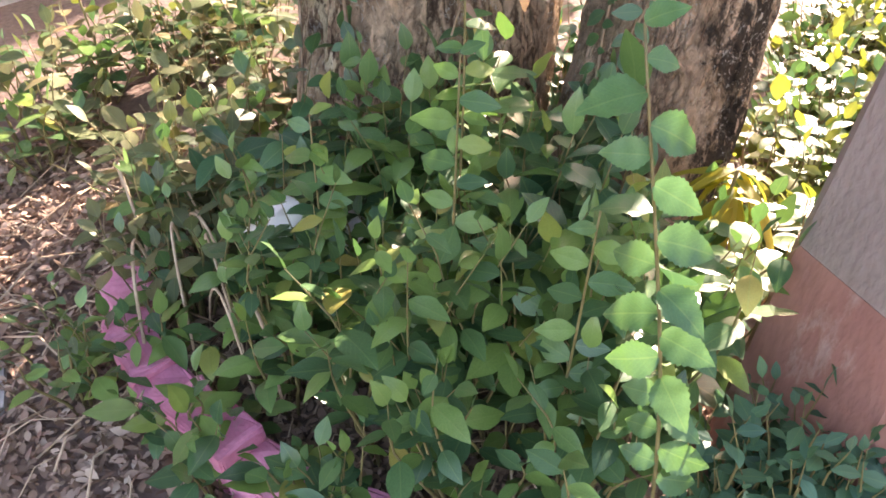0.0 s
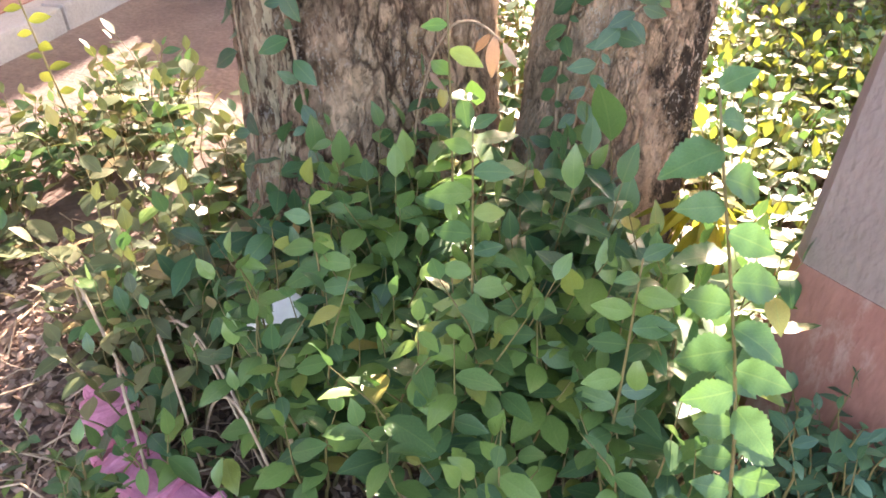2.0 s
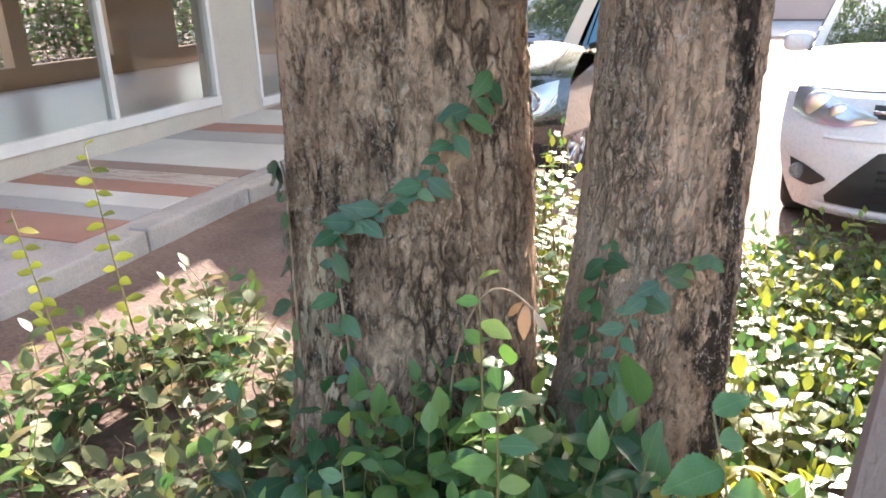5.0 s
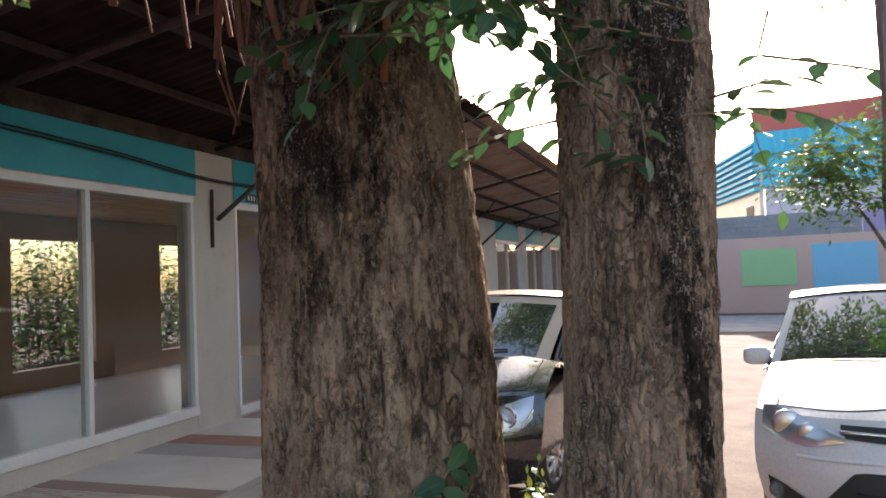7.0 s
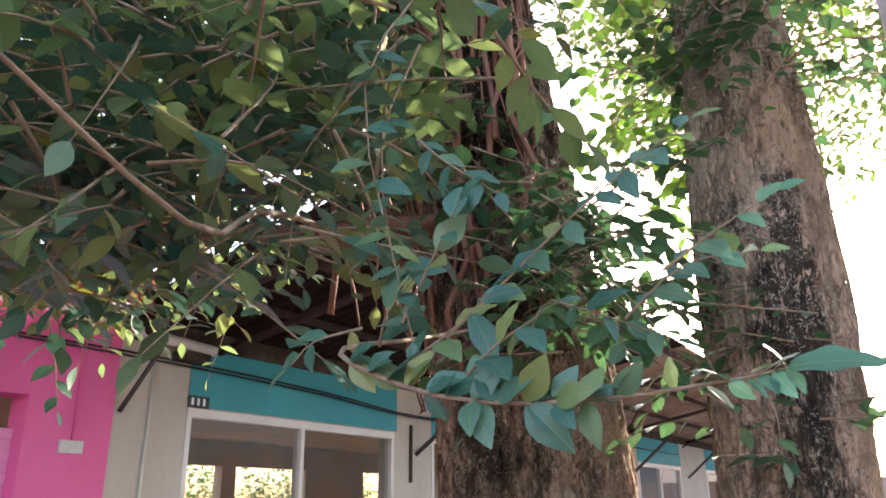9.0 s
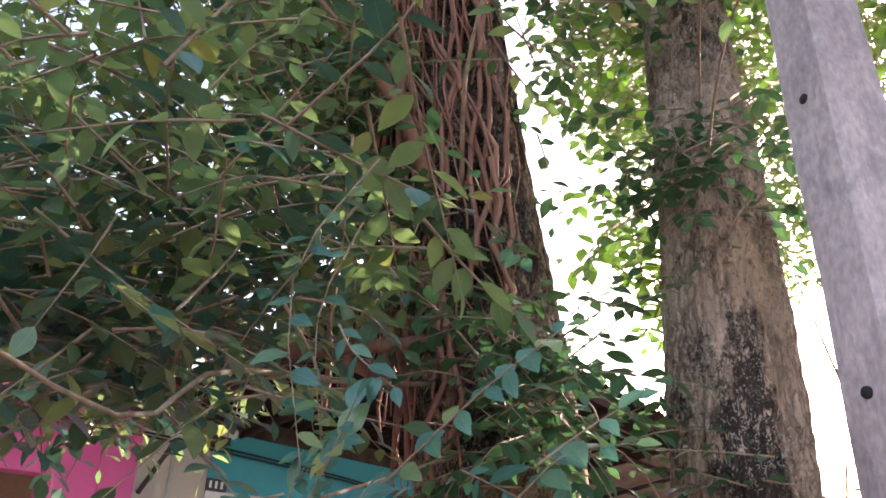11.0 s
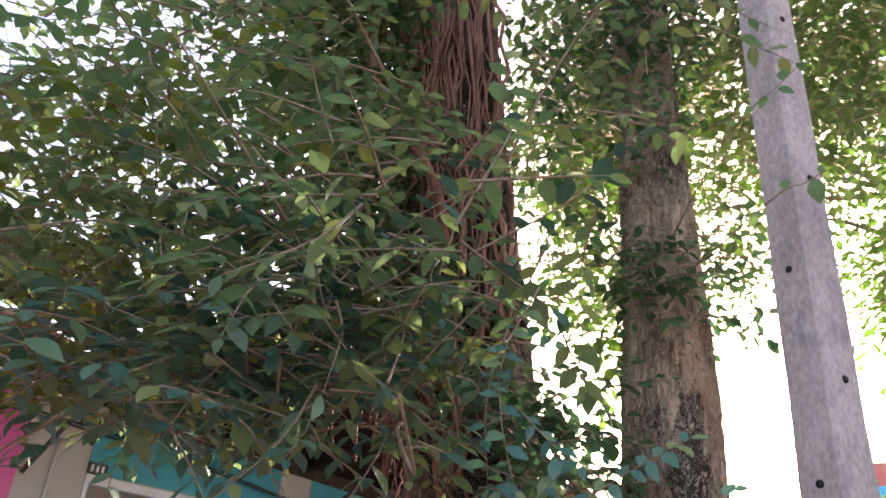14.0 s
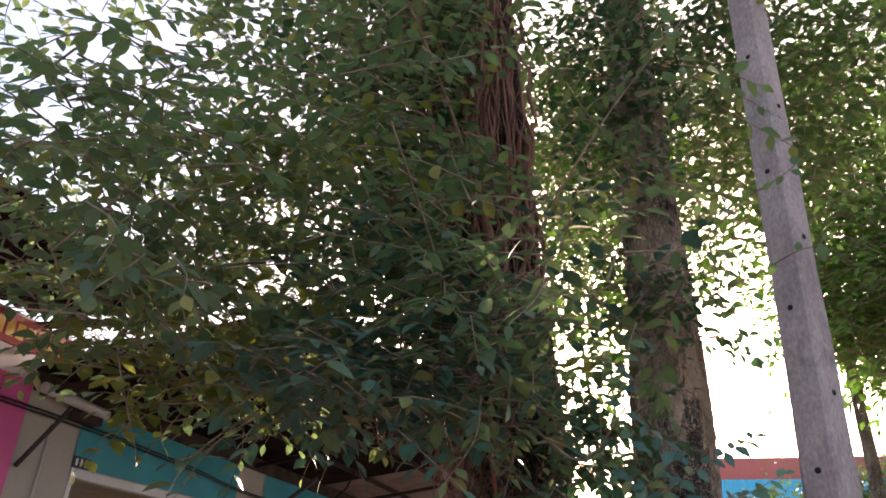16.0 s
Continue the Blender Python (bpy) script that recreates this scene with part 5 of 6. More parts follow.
    return c, front_y, on_nose


def mirror_poly(poly):
    return [(-p[0], p[1], p[2]) for p in reversed(poly)]


def wheel(parent, x, y, r=0.30):
    w = Acc()
    n = 28
    prof = [(-0.09, r * 0.66), (-0.095, r * 0.86), (-0.07, r), (0.07, r), (0.095, r * 0.86), (0.09, r * 0.66)]
    vs = [(x + px, y + pr_ * math.cos(2 * math.pi * i / n), r + pr_ * math.sin(2 * math.pi * i / n)) for i in range(n) for px, pr_ in prof]
    w.add(vs, [(i * 6 + j, i * 6 + j + 1, ((i + 1) % n) * 6 + j + 1, ((i + 1) % n) * 6 + j) for i in range(n) for j in range(5)])
    ob = part("wheel", w, RUBBER, parent)
    rim = Acc()
    sx = 1 if x > 0 else -1
    for i in range(10):
        a = 2 * math.pi * i / 10
        tube(rim, [(x + sx * 0.085, y, r), (x + sx * 0.08, y + r * 0.64 * math.cos(a), r + r * 0.64 * math.sin(a))], [0.03, 0.02], 6)
    ring = [(x + sx * 0.08, y + r * 0.66 * math.cos(2 * math.pi * i / 24), r + r * 0.66 * math.sin(2 * math.pi * i / 24)) for i in range(25)]
    tube(rim, ring, 0.018, 6)
    part("rim", rim, ALLOY, ob)


# white saloon
WC, fy, patch = car("parked_car", "white saloon car parked nose out on bare soil", pose(0.37, 4.18, 0, 0, 0, 0), WHITE_PAINT, WHITE_PAINT, 0.845, 4.35, 1.475, 0.95, 0.81, narrow=0.79, wide=0.945)
for sgn in (1, -1):
    f = (lambda p: p) if sgn > 0 else mirror_poly
    part("headlight", patch(f([(0.38, 0.695, 0.73), (0.55, 0.66, 0.79), (0.69, 0.675, 0.855), (0.80, 0.72, 0.84)]), 0.014), LAMPCASE, WC, "swept clear headlight")
    part("headlight_bowl", patch(f([(0.42, 0.705, 0.725), (0.56, 0.675, 0.775), (0.69, 0.69, 0.84), (0.79, 0.735, 0.825)]), -0.03), LAMPBOWL, WC)
    for lx, lz, lr in ((0.665, 0.765, 0.075), (0.56, 0.735, 0.05)):
        bmx = bmesh.new()
        bmesh.ops.create_uvsphere(bmx, u_segments=16, v_segments=10, radius=lr)
        for v in bmx.verts:
            v.co = Vector((sgn * lx + v.co.x, fy(lx, lz) - 0.004 + v.co.y * 0.35, lz + v.co.z))
        part("lamp_lens", bmx, LAMPBOWL, WC)
    part("indicator", patch(f([(0.42, 0.695, 0.725), (0.50, 0.68, 0.755)]), 0.004, 6), AMBER, WC, "amber indicator")
    part("fog_recess", patch(f([(0.60, 0.375, 0.39), (0.69, 0.325, 0.44), (0.785, 0.345, 0.47)]), 0.004, 8), PLASTIC, WC)
    bmx = bmesh.new()
    bmesh.ops.create_uvsphere(bmx, u_segments=16, v_segments=8, radius=0.045)
    for v in bmx.verts:
        v.co = Vector((sgn * 0.725 + v.co.x, fy(0.725, 0.4) - 0.004 + v.co.y * 0.4, 0.402 + v.co.z))
    part("fog_lamp", bmx, LAMPGLASS, WC, "round fog lamp")
    mr_ = bmesh.new()
    bmesh.ops.create_icosphere(mr_, subdivisions=3, radius=1)
    for v in mr_.verts:
        v.co = Vector([math.copysign(abs(k_) ** 0.6, k_) for k_ in v.co])
        v.co = Vector((sgn * 0.89 + v.co.x * 0.095, 1.50 + v.co.y * (0.06 if v.co.y < 0 else 0.03), 1.0 + v.co.z * 0.065))
    part("wing_mirror", mr_, WHITE_PAINT, WC)
    st_ = Acc()
    tube(st_, [(sgn * 0.76, 1.48, 0.94), (sgn * 0.84, 1.5, 0.965)], 0.022, 8)
    part("mirror_arm", st_, PLASTIC, WC)
    for yy in (0.86, 3.42):
        wheel(WC, sgn * 0.735, yy)
part("grille", patch([(-0.62, 0.245, 0.285), (-0.34, 0.24, 0.565), (0.34, 0.24, 0.565), (0.62, 0.245, 0.285)], 0.004, 24), PLASTIC, WC, "black lower grille")
for j in range(5):
    z = 0.30 + j * 0.04
    a_ = Acc()
    tube(a_, [(x, fy(x, z) - 0.012, z) for x in span(-0.34, 0.34, 9)], 0.008, 6)
    part("grille_bar", a_, PLASTIC, WC)
part("upper_grille", patch([(-0.40, 0.72, 0.785), (0, 0.69, 0.775), (0.40, 0.72, 0.785)], 0.004, 18), PLASTIC, WC)
a_ = Acc()
tube(a_, [(x, fy(x, 0.745) - 0.012, 0.735 + 0.04 * abs(x)) for x in span(-0.40, 0.40, 15)], 0.011, 6)
part("chrome_bar", a_, CHROME, WC)
part("bumper_lip", patch([(-0.70, 0.18, 0.235), (0, 0.175, 0.225), (0.70, 0.18, 0.235)], 0.02, 24), WHITE_PAINT, WC)
part("bumper_crease", patch([(-0.62, 0.60, 0.62), (0, 0.605, 0.625), (0.62, 0.60, 0.62)], 0.010, 24), WHITE_PAINT, WC)

part("number_plate", box(bmesh.new(), -0.20, 0.20, -0.03, -0.018, 0.33, 0.45, 0.004), plain("plate_white", (0.72, 0.72, 0.73), 0.4), WC, "white plate with dark bars", smooth=False)
for j in range(6):
    part("writing_bar", box(bmesh.new(), -0.165 + j * 0.058, -0.13 + j * 0.058, -0.034, -0.0302, 0.36, 0.42), PLASTIC, WC, smooth=False)

# black hatchback
KC, fy, patch = car("parked_car", "black hatchback with a tan roof parked nose out", pose(-2.74, 4.50, 0, 0, 0, 0), BLACK_PAINT, ROOF_TAN, 0.86, 3.65, 1.52, 0.95, 0.80, -0.42, 0.80, (0.86, 0.84))
for sgn in (1, -1):
    f = (lambda p: p) if sgn > 0 else mirror_poly
    part("headlight", patch(f([(0.48, 0.58, 0.66), (0.62, 0.56, 0.74), (0.74, 0.57, 0.78), (0.80, 0.64, 0.79)]), 0.014), LAMPBOWL, KC, "bright headlight")
    part("headlight_bowl", patch(f([(0.50, 0.59, 0.65), (0.62, 0.57, 0.73), (0.74, 0.58, 0.77), (0.79, 0.65, 0.78)]), -0.03), LAMPBOWL, KC)
    mr_ = bmesh.new()
    bmesh.ops.create_icosphere(mr_, subdivisions=3, radius=1)
    for v in mr_.verts:
        v.co = Vector((sgn * 0.93 + v.co.x * 0.10, 1.06 + v.co.y * (0.06 if v.co.y < 0 else 0.03), 1.02 + v.co.z * 0.075))
    part("wing_mirror", mr_, BLACK_PAINT, KC)
    st_ = Acc()
    tube(st_, [(sgn * 0.77, 1.04, 0.96), (sgn * 0.87, 1.06, 0.99)], 0.022, 8)
    part("mirror_arm", st_, PLASTIC, KC)
    for yy in (0.68, 2.95):
        wheel(KC, sgn * 0.72, yy, 0.285)
for sgn in (1, -1):
    bmx = bmesh.new()
    bmesh.ops.create_uvsphere(bmx, u_segments=18, v_segments=10, radius=0.065)
    for v in bmx.verts:
        v.co = Vector((sgn * 0.645 + v.co.x, fy(0.645, 0.67) - 0.012 + v.co.y * 0.4, 0.67 + v.co.z))
    part("lamp_lens", bmx, LAMPGLASS, KC, "clear round lamp lens")
    a_ = Acc()
    tube(a_, [(sgn * 0.645 + 0.078 * math.cos(k * 0.3307), fy(0.645, 0.67) - 0.022, 0.67 + 0.078 * math.sin(k * 0.3307)) for k in range(20)], 0.009, 6)
    part("lamp_ring", a_, CHROME, KC)
    a_ = Acc()
    tube(a_, [(sgn * x, fy(x, z) - 0.02, z) for x, z in ((0.46, 0.58), (0.60, 0.565), (0.74, 0.585), (0.80, 0.70))], 0.009, 6)
    part("lamp_trim", a_, CHROME, KC)
part("grille", patch([(-0.42, 0.25, 0.50), (0.42, 0.25, 0.50)], 0.004, 16), PLASTIC, KC)
a_ = Acc()
tube(a_, [(x, fy(x, 0.63) - 0.01, 0.63) for x in span(-0.45, 0.45, 11)], 0.014, 6)
part("chrome_bar", a_, CHROME, KC)

# ---- the bed ----
pk = thing("bed_edging", "pink painted broken concrete edging of the tree bed", "edging", kind="structure")
ring = smooth_line([(-1.42, 0.63, 0.0), (-1.30, 0.53, 0.0), (-1.17, 0.455, 0.0), (-0.86, 0.40, 0.0), (-0.55, 0.42, 0.0), (-0.2, 0.52, 0)], 16)
rng = random.Random(5)
for i in range(15):
    a, b = ring[i], ring[i + 1]
    d = (b - a).normalized()
    nrm = Vector((-d.y, d.x, 0))
    tall = 0.09 + 0.11 * noise.noise((i * 0.83, 2.0, 0))
    bmx = box(bmesh.new(), -0.004, (b - a).length + 0.004, -0.055, 0.055, -0.05, tall, 0.014)
    bmesh.ops.subdivide_edges(bmx, edges=bmx.edges[:], cuts=1)
    for v in bmx.verts:
        c = v.co.copy()
        w = noise.noise_vector((a + c) * 14)
        v.co = a + d * (c.x + 0.012 * w.x) + nrm * (c.y + 0.016 * w.y) + Vector((0, 0, c.z + 0.022 * w.z + ground_height(a.x, a.y)))
    part("edging_block", bmx, PINK_PAINT, pk, smooth=False)

# litter of dead leaves
def litter(count, x0, x1, y0, y1, seed, size=(0.03, 0.075)):
    rng = random.Random(seed)
    a = Acc()
    for i in range(count):
        x, y = rng.uniform(x0, x1), rng.uniform(y0, y1)
        d = Vector((rng.gauss(0, 1), rng.gauss(0, 1), rng.gauss(0, .25)))
        u = Vector((rng.gauss(0, .5), rng.gauss(0, .5), 1))
        put_leaf(a, LEAF_LOW if i % 3 else LEAF_LONG, (x, y, ground_height(x, y) + rng.uniform(0.006, 0.035)), d, u, rng.uniform(*size))
    return a


tagged(part("leaf_litter", litter(24000, -2.3, 0.1, -0.3, 1.1, 3, (0.012, 0.04)), LEAF_DEAD), "brown dead leaves scattered over the soil", "leaf litter", kind="stuff")
tagged(part("leaf_litter", litter(2200, -0.4, 1.8, 1.2, 4.4, 4), LEAF_DEAD), "dry leaves under the sunlit shrubs", "leaf litter", kind="stuff")
st_ = Acc()
for i in range(260):
    x, y = rng.uniform(-2.0, -0.9) if i % 3 else rng.uniform(-0.9, -0.1), rng.uniform(0.1, 1.1)
    a0, l0 = rng.uniform(0, 6.28), rng.uniform(0.08, 0.3)
    z = ground_height(x, y) + 0.02
    tube(st_, [(x, y, z), (x + l0 * .5 * math.cos(a0), y + l0 * .5 * math.sin(a0), z + rng.uniform(0.01, .05)), (x + l0 * math.cos(a0 + .2), y + l0 * math.sin(a0 + .2), z)], rng.uniform(.0012, .003), 4)
tagged(part("dry_twigs", st_, STRAW), "dry fallen twigs among the leaves", "twigs", kind="stuff")

# shrubs of the bed: (x, y, height, shoots, spread, leaf size)
rng = random.Random(21)
LB = "low green shrub with oval leaves in the tree bed"
for i in range(56):
    x, y = rng.uniform(-1.02, -0.20), rng.uniform(0.57, 1.20)
    h = rng.uniform(0.28, 0.60) + 0.10 * (y - 0.5)
    shrub(x, y, h, rng.randint(5, 7), 0.17, rng.uniform(0.058, 0.092), LEAF_BED, 100 + i, LB, BED_LEAVES, single=True)
for i in range(58):
    x, y = rng.uniform(-2.5, -1.3), rng.uniform(0.75, 2.05)
    shrub(x, y, rng.uniform(0.22, 0.44), rng.randint(5, 7), 0.2, rng.uniform(0.07, 0.1), LEAF_OLIVE if i % 4 else LEAF_BED, 200 + i, "straggling green shrub at the bed's sunlit edge", LEAF_MID, group="edge shrubs")
gl, gd, gs = Acc(), Acc(), Acc()
for i in range(190):
    x, y = (rng.uniform(-0.46, 0.42), rng.uniform(1.3, 3.75)) if i < 150 else (rng.uniform(0.4, 1.6), rng.uniform(1.3, 3.8))
    if math.hypot(x - 0.15, y - 1.02) > 0.3 and math.hypot(x + 0.52, y - 1.63) > 0.24 and math.hypot(x + 0.24, y - 1.3) > 0.2:
        shrub(x, y, rng.uniform(0.16, 0.40), rng.randint(6, 8), 0.2, rng.uniform(0.06, 0.09), LEAF_SUNNY if i % 2 else LEAF_BED, 300 + i, "sunlit yellow-green ground shrub", LEAF_MID, group="sunlit shrubs", into=((gl if i % 5 < 3 else gd), gs) if i > 45 else None)
gc = thing("ground_cover", "thick sunlit yellow-green undergrowth", "undergrowth", kind="stuff")
part("stem", gs, STEM_GREEN, gc)
part("foliage", gl, LEAF_SUNNY, gc, uv=True)
part("dark_foliage", gd, LEAF_BED, gc, uv=True)
for i in range(26):
    x, y = rng.uniform(0.0, 0.22), rng.uniform(0.70, 0.90)
    shrub(x, y, rng.uniform(0.20, 0.44) - 0.12 * (0.9 - y), 9, 0.10, 0.05, LEAF_DUSKY, 400 + i, "dark small-leaved shrub at the pole's foot", LEAF_LOW, group="pole shrubs")
for i, (x, y, h) in enumerate([(-0.88, 2.15, 0.95), (-1.02, 2.35, 0.9), (-1.12, 2.55, 0.95), (-1.24, 2.85, 0.9), (-0.95, 2.3, 0.6), (-1.1, 2.6, 0.55), (-1.3, 3.0, 0.6)]):
    shrub(x, y, h, 9, 0.15, 0.06, LEAF_SUNNY if i % 2 else LEAF_BED, 450 + i, "tall bright shrub growing between the trunks", LEAF_MID, group="trunk shrubs")
for i in range(10):
    x, y = rng.uniform(-1.5, -0.2), rng.uniform(0.15, 0.42)
    shrub(x, y, rng.uniform(0.10, 0.24), 3, 0.10, 0.05, LEAF_BED, 480 + i, "small seedling at the bed's edge", LEAF_MID, group="seedlings")
for i in range(24):
    x, y = rng.uniform(-1.25, -0.36), rng.uniform(0.92, 1.28)
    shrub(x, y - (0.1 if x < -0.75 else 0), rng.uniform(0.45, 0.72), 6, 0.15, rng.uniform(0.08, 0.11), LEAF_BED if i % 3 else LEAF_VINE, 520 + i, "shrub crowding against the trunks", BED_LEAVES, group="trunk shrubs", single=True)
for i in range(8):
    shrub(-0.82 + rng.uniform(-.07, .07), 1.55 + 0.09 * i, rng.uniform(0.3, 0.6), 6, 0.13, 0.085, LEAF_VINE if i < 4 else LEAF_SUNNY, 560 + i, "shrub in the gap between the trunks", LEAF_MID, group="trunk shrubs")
for i in range(18):
    x, y = rng.uniform(-1.55, -0.95), rng.uniform(0.58, 0.95)
    shrub(x, y, rng.uniform(0.2, 0.4), 5, 0.16, rng.uniform(0.06, 0.085), LEAF_OLIVE if i % 2 else LEAF_BED, 600 + i, "straggling green shrub at the bed's edge", LEAF_MID, group="edge shrubs")
for i in range(19):
    x = rng.uniform(-1.35, -0.35)
    shrub(x, 0.44 + rng.uniform(-.16, .1) + 0.15 * max(0, -1.1 - x), rng.uniform(0.14, 0.26), 4, 0.10, rng.uniform(0.06, 0.085), LEAF_BED, 640 + i, "low green shrub leaning over the pink edging", BED_LEAVES, group="edge shrubs")
# big dark leaves in the middle of the bed
for i, (x, y, h) in enumerate([(-0.46, 1.05, 0.62), (-0.62, 1.1, 0.55), (-0.30, 0.95, 0.5), (-0.66, 1.18, 0.5), (-0.42, 1.15, 0.45)]):
    shrub(x, y, h, 5, 0.16, 0.17, LEAF_VINE, 470 + i, "shrub with large dark drooping leaves", LEAF_BROAD, group="large-leaved shrubs", gap=0.13, single=True)


def sapling(name, label, base, top, pairs, size, shape, material, seed, radius=0.005, alternate=True, bare=0.2, down=0.0):
    """A single upright stem whose leaves are parts of their own."""
    rng = random.Random(seed)
    base, top = Vector(base), Vector(top)
    t = thing(name, label, "sapling", pose(*base))
    a = Acc()
    mid = (top - base) * 0.5 + Vector((rng.gauss(0, .012), rng.gauss(0, .012), 0))
    ln = smooth_line([Vector((0, 0, 0)), mid, top - base], 12)
    tube(a, ln, [radius * (1 - 0.6 * i / 11) for i in range(12)], 7)
    part("stem", a, STEM_GREEN, t)
    lf = Acc()
    put_leaf(lf, shape, (0, 0, 0), (0, 1, 0), (0, 0, 1), 1.0)
    me = lf.mesh("leaf", material, True, True)
    for i in range(pairs):
        f = bare + (1 - bare) * i / (pairs - 1)
        k_ = min(int(f * 11), 10)
        p = ln[k_].lerp(ln[k_ + 1], f * 11 - k_)
        ang = math.radians(22) + (math.pi if i % 2 else 0) + rng.gauss(0, .3)
        d = Vector((math.cos(ang), math.sin(ang), 0.12 - down + rng.gauss(0, .12)))
        if i == pairs - 1:
            d = Vector((0.6, 0.2, 0.5))
        u = Vector((0.1 + rng.gauss(0, .25), -0.6 + rng.gauss(0, .25), 0.75))
        side = d.normalized().cross(u).normalized()
        u = side.cross(d.normalized())
        ob = new("leaf", me)
        ob.parent = t
        s = size * rng.uniform(0.8, 1.15) * (0.7 if f > 0.93 else 1)
        ob.matrix_local = Matrix.Translation(p) @ Matrix((side, d.normalized(), u)).transposed().to_4x4() @ Matrix.Scale(s, 4)
    return t


sapling("sapling", "tall upright sapling with toothed glossy leaves", (-0.055, 0.655, 0.0), (-0.217, 0.607, 0.985), 20, 0.066, LEAF_FINE, leaf_material("sapling_leaf", [(0, (0.045, 0.125, 0.05)), (1, (0.08, 0.165, 0.06))], 0.42, 0.22, (0.20, 0.42, 0.07)), 2, 0.004, bare=0.33, down=0.28)
for i, (x, y, h) in enumerate([(-0.60, 0.80, 0.78), (-0.72, 0.98, 0.92), (-0.30, 0.72, 0.66), (-0.9, 0.75, 0.6)]):
    sapling("sapling", "young shoot with paired oval leaves", (x, y, 0.0), (x + 0.02, y + 0.02, h), 15, 0.068, LEAF_OPEN, LEAF_BED, 20 + i, 0.004, bare=0.3)
for i, (x, y, h) in enumerate([(-2.25, 1.42, 0.98), (-2.45, 1.25, 0.78)]):
    sapling("sapling", "thin sparse sapling with small leaves", (x, y, 0.0), (x - 0.06, y - 0.05, h), 17, 0.062, LEAF_MID, LEAF_SUNNY, 40 + i, 0.0045, bare=0.35)
# yellowed drooping leaves behind the sapling
yl = thing("yellowing_plant", "plant with long drooping yellow leaves", "plant", pose(-0.235, 1.26, 0.0))
a_, lv = Acc(), Acc()
tube(a_, [(0, 0, 0), (0.0, 0.02, 0.25), (0.01, 0.02, 0.47)], 0.004, 6)
part("stem", a_, STEM_GREEN, yl)
for i in range(26):
    an = i * 2.4
    put_leaf(lv, LEAF_STRAP, (0.01, 0.02, 0.47 - 0.02 * (i % 4)), (math.cos(an), math.sin(an), -0.7 + 0.35 * (i % 3)), (0, 0, 1), rng.uniform(0.12, 0.2))
part("foliage", lv, LEAF_YELLOW, yl, uv=True)
ds = thing("dry_shoot", "arched dry twig with curled brown dead leaves", "twig")
a_, lv = Acc(), LeafParts(ds, LEAF_DEAD)
tube(a_, smooth_line([(-0.86, 1.16, 0.0), (-0.87, 1.18, 0.5), (-0.84, 1.19, 0.68), (-0.79, 1.2, 0.79), (-0.73, 1.2, 0.815), (-0.665, 1.19, 0.785)], 18), 0.0028, 6)
part("stem", a_, TWIG, ds)
for p, d_, l_ in (((-0.68, 1.19, 0.80), (-0.1, -0.2, -1), 0.10), ((-0.69, 1.19, 0.80), (-0.6, -0.2, -0.7), 0.06), ((-0.83, 1.19, 0.70), (0.7, -0.3, -0.6), 0.05), ((-0.665, 1.19, 0.785), (0.5, -0.1, -0.8), 0.06)):
    put_leaf(lv, LEAF_LONG, p, d_, (0.2, -1, 0.3), l_)
# long dry stems lying over the bed's edge
rng = random.Random(57)
brush = thing("dry_brush", "long tan dry stems bent over the bed's edge", "dry plant")
for i in range(9):
    x, y = -1.58 + 0.07 * i + rng.uniform(-.03, .03), 0.62 + rng.uniform(0.0, .22)
    a = Acc()
    l0, a0 = rng.uniform(0.28, 0.5), rng.uniform(-1.1, -0.2)
    dx, dy = l0 * math.cos(a0), l0 * math.sin(a0) * 0.6
    tube(a, smooth_line([(x, y, ground_height(x, y)), (x + dx * 0.35, y + dy * 0.35, 0.16 + rng.uniform(0, .12)), (x + dx * 0.7, y + dy * 0.7, 0.17 + rng.uniform(0, .1)), (x + dx, y + dy, 0.08)], 12), [rng.uniform(.0025, .0045)] * 12, 5)
    part("stem", a, STRAW, brush)
# paper scraps
for i, (x, y, z, s) in enumerate([(-1.05, 0.69, 0.29, 0.10), (-0.99, 0.83, 0.25, 0.11)]):
    a = Acc()
    grid_patch(a, lambda u, v: (x + (u + 0.35 * v) * s, y + v * s * 0.8, z + 0.03 * math.sin(u * 3 + i) + 0.06 * v), span(0, 1, 6), span(0, 1, 5))
    ob = part("paper_scrap", a, PAPER)
    md = ob.modifiers.new("thickness", "SOLIDIFY")
    md.thickness = 0.002
    tagged(ob, "crumpled white paper scrap lying among stems", "litter")

# vines climbing the trunk faces
def vine(label, tab, stations, size, seed, material, every=0.035, off=0.02):
    rng = random.Random(seed)
    pts = [trunk_point(tab, z, math.radians(a), off) for z, a in stations]
    ln = smooth_line(pts, 30)
    t = thing("vine", label, "vine")
    a, lv = Acc(), LeafParts(t, material)
    tube(a, ln, [0.005 * (1 - 0.5 * i / 29) for i in range(30)], 6)
    part("stem", a, TWIG, t)
    total = sum((ln[i + 1] - ln[i]).length for i in range(29))
    n = int(total / every)
    for i in range(n):
        f = i / n * 29
        k_ = int(f)
        p = ln[k_].lerp(ln[min(k_ + 1, 29)], f - k_)
        out = Vector((p.x - table(tab, p.z, 1), p.y - table(tab, p.z, 2), 0)).normalized()
        sidev = out.cross(Vector((0, 0, 1))) * (1 if i % 2 else -1)
        d = sidev * rng.uniform(0.3, 1) + Vector((0, 0, rng.uniform(-0.7, 0.35))) + out * rng.uniform(0.1, 0.5)
        put_leaf(lv, LEAF_OPEN if i % 2 else LEAF_MID, p + out * 0.01, d, out + Vector((0, 0, rng.uniform(0.2, 0.8))), size * rng.uniform(0.45, 1.3))


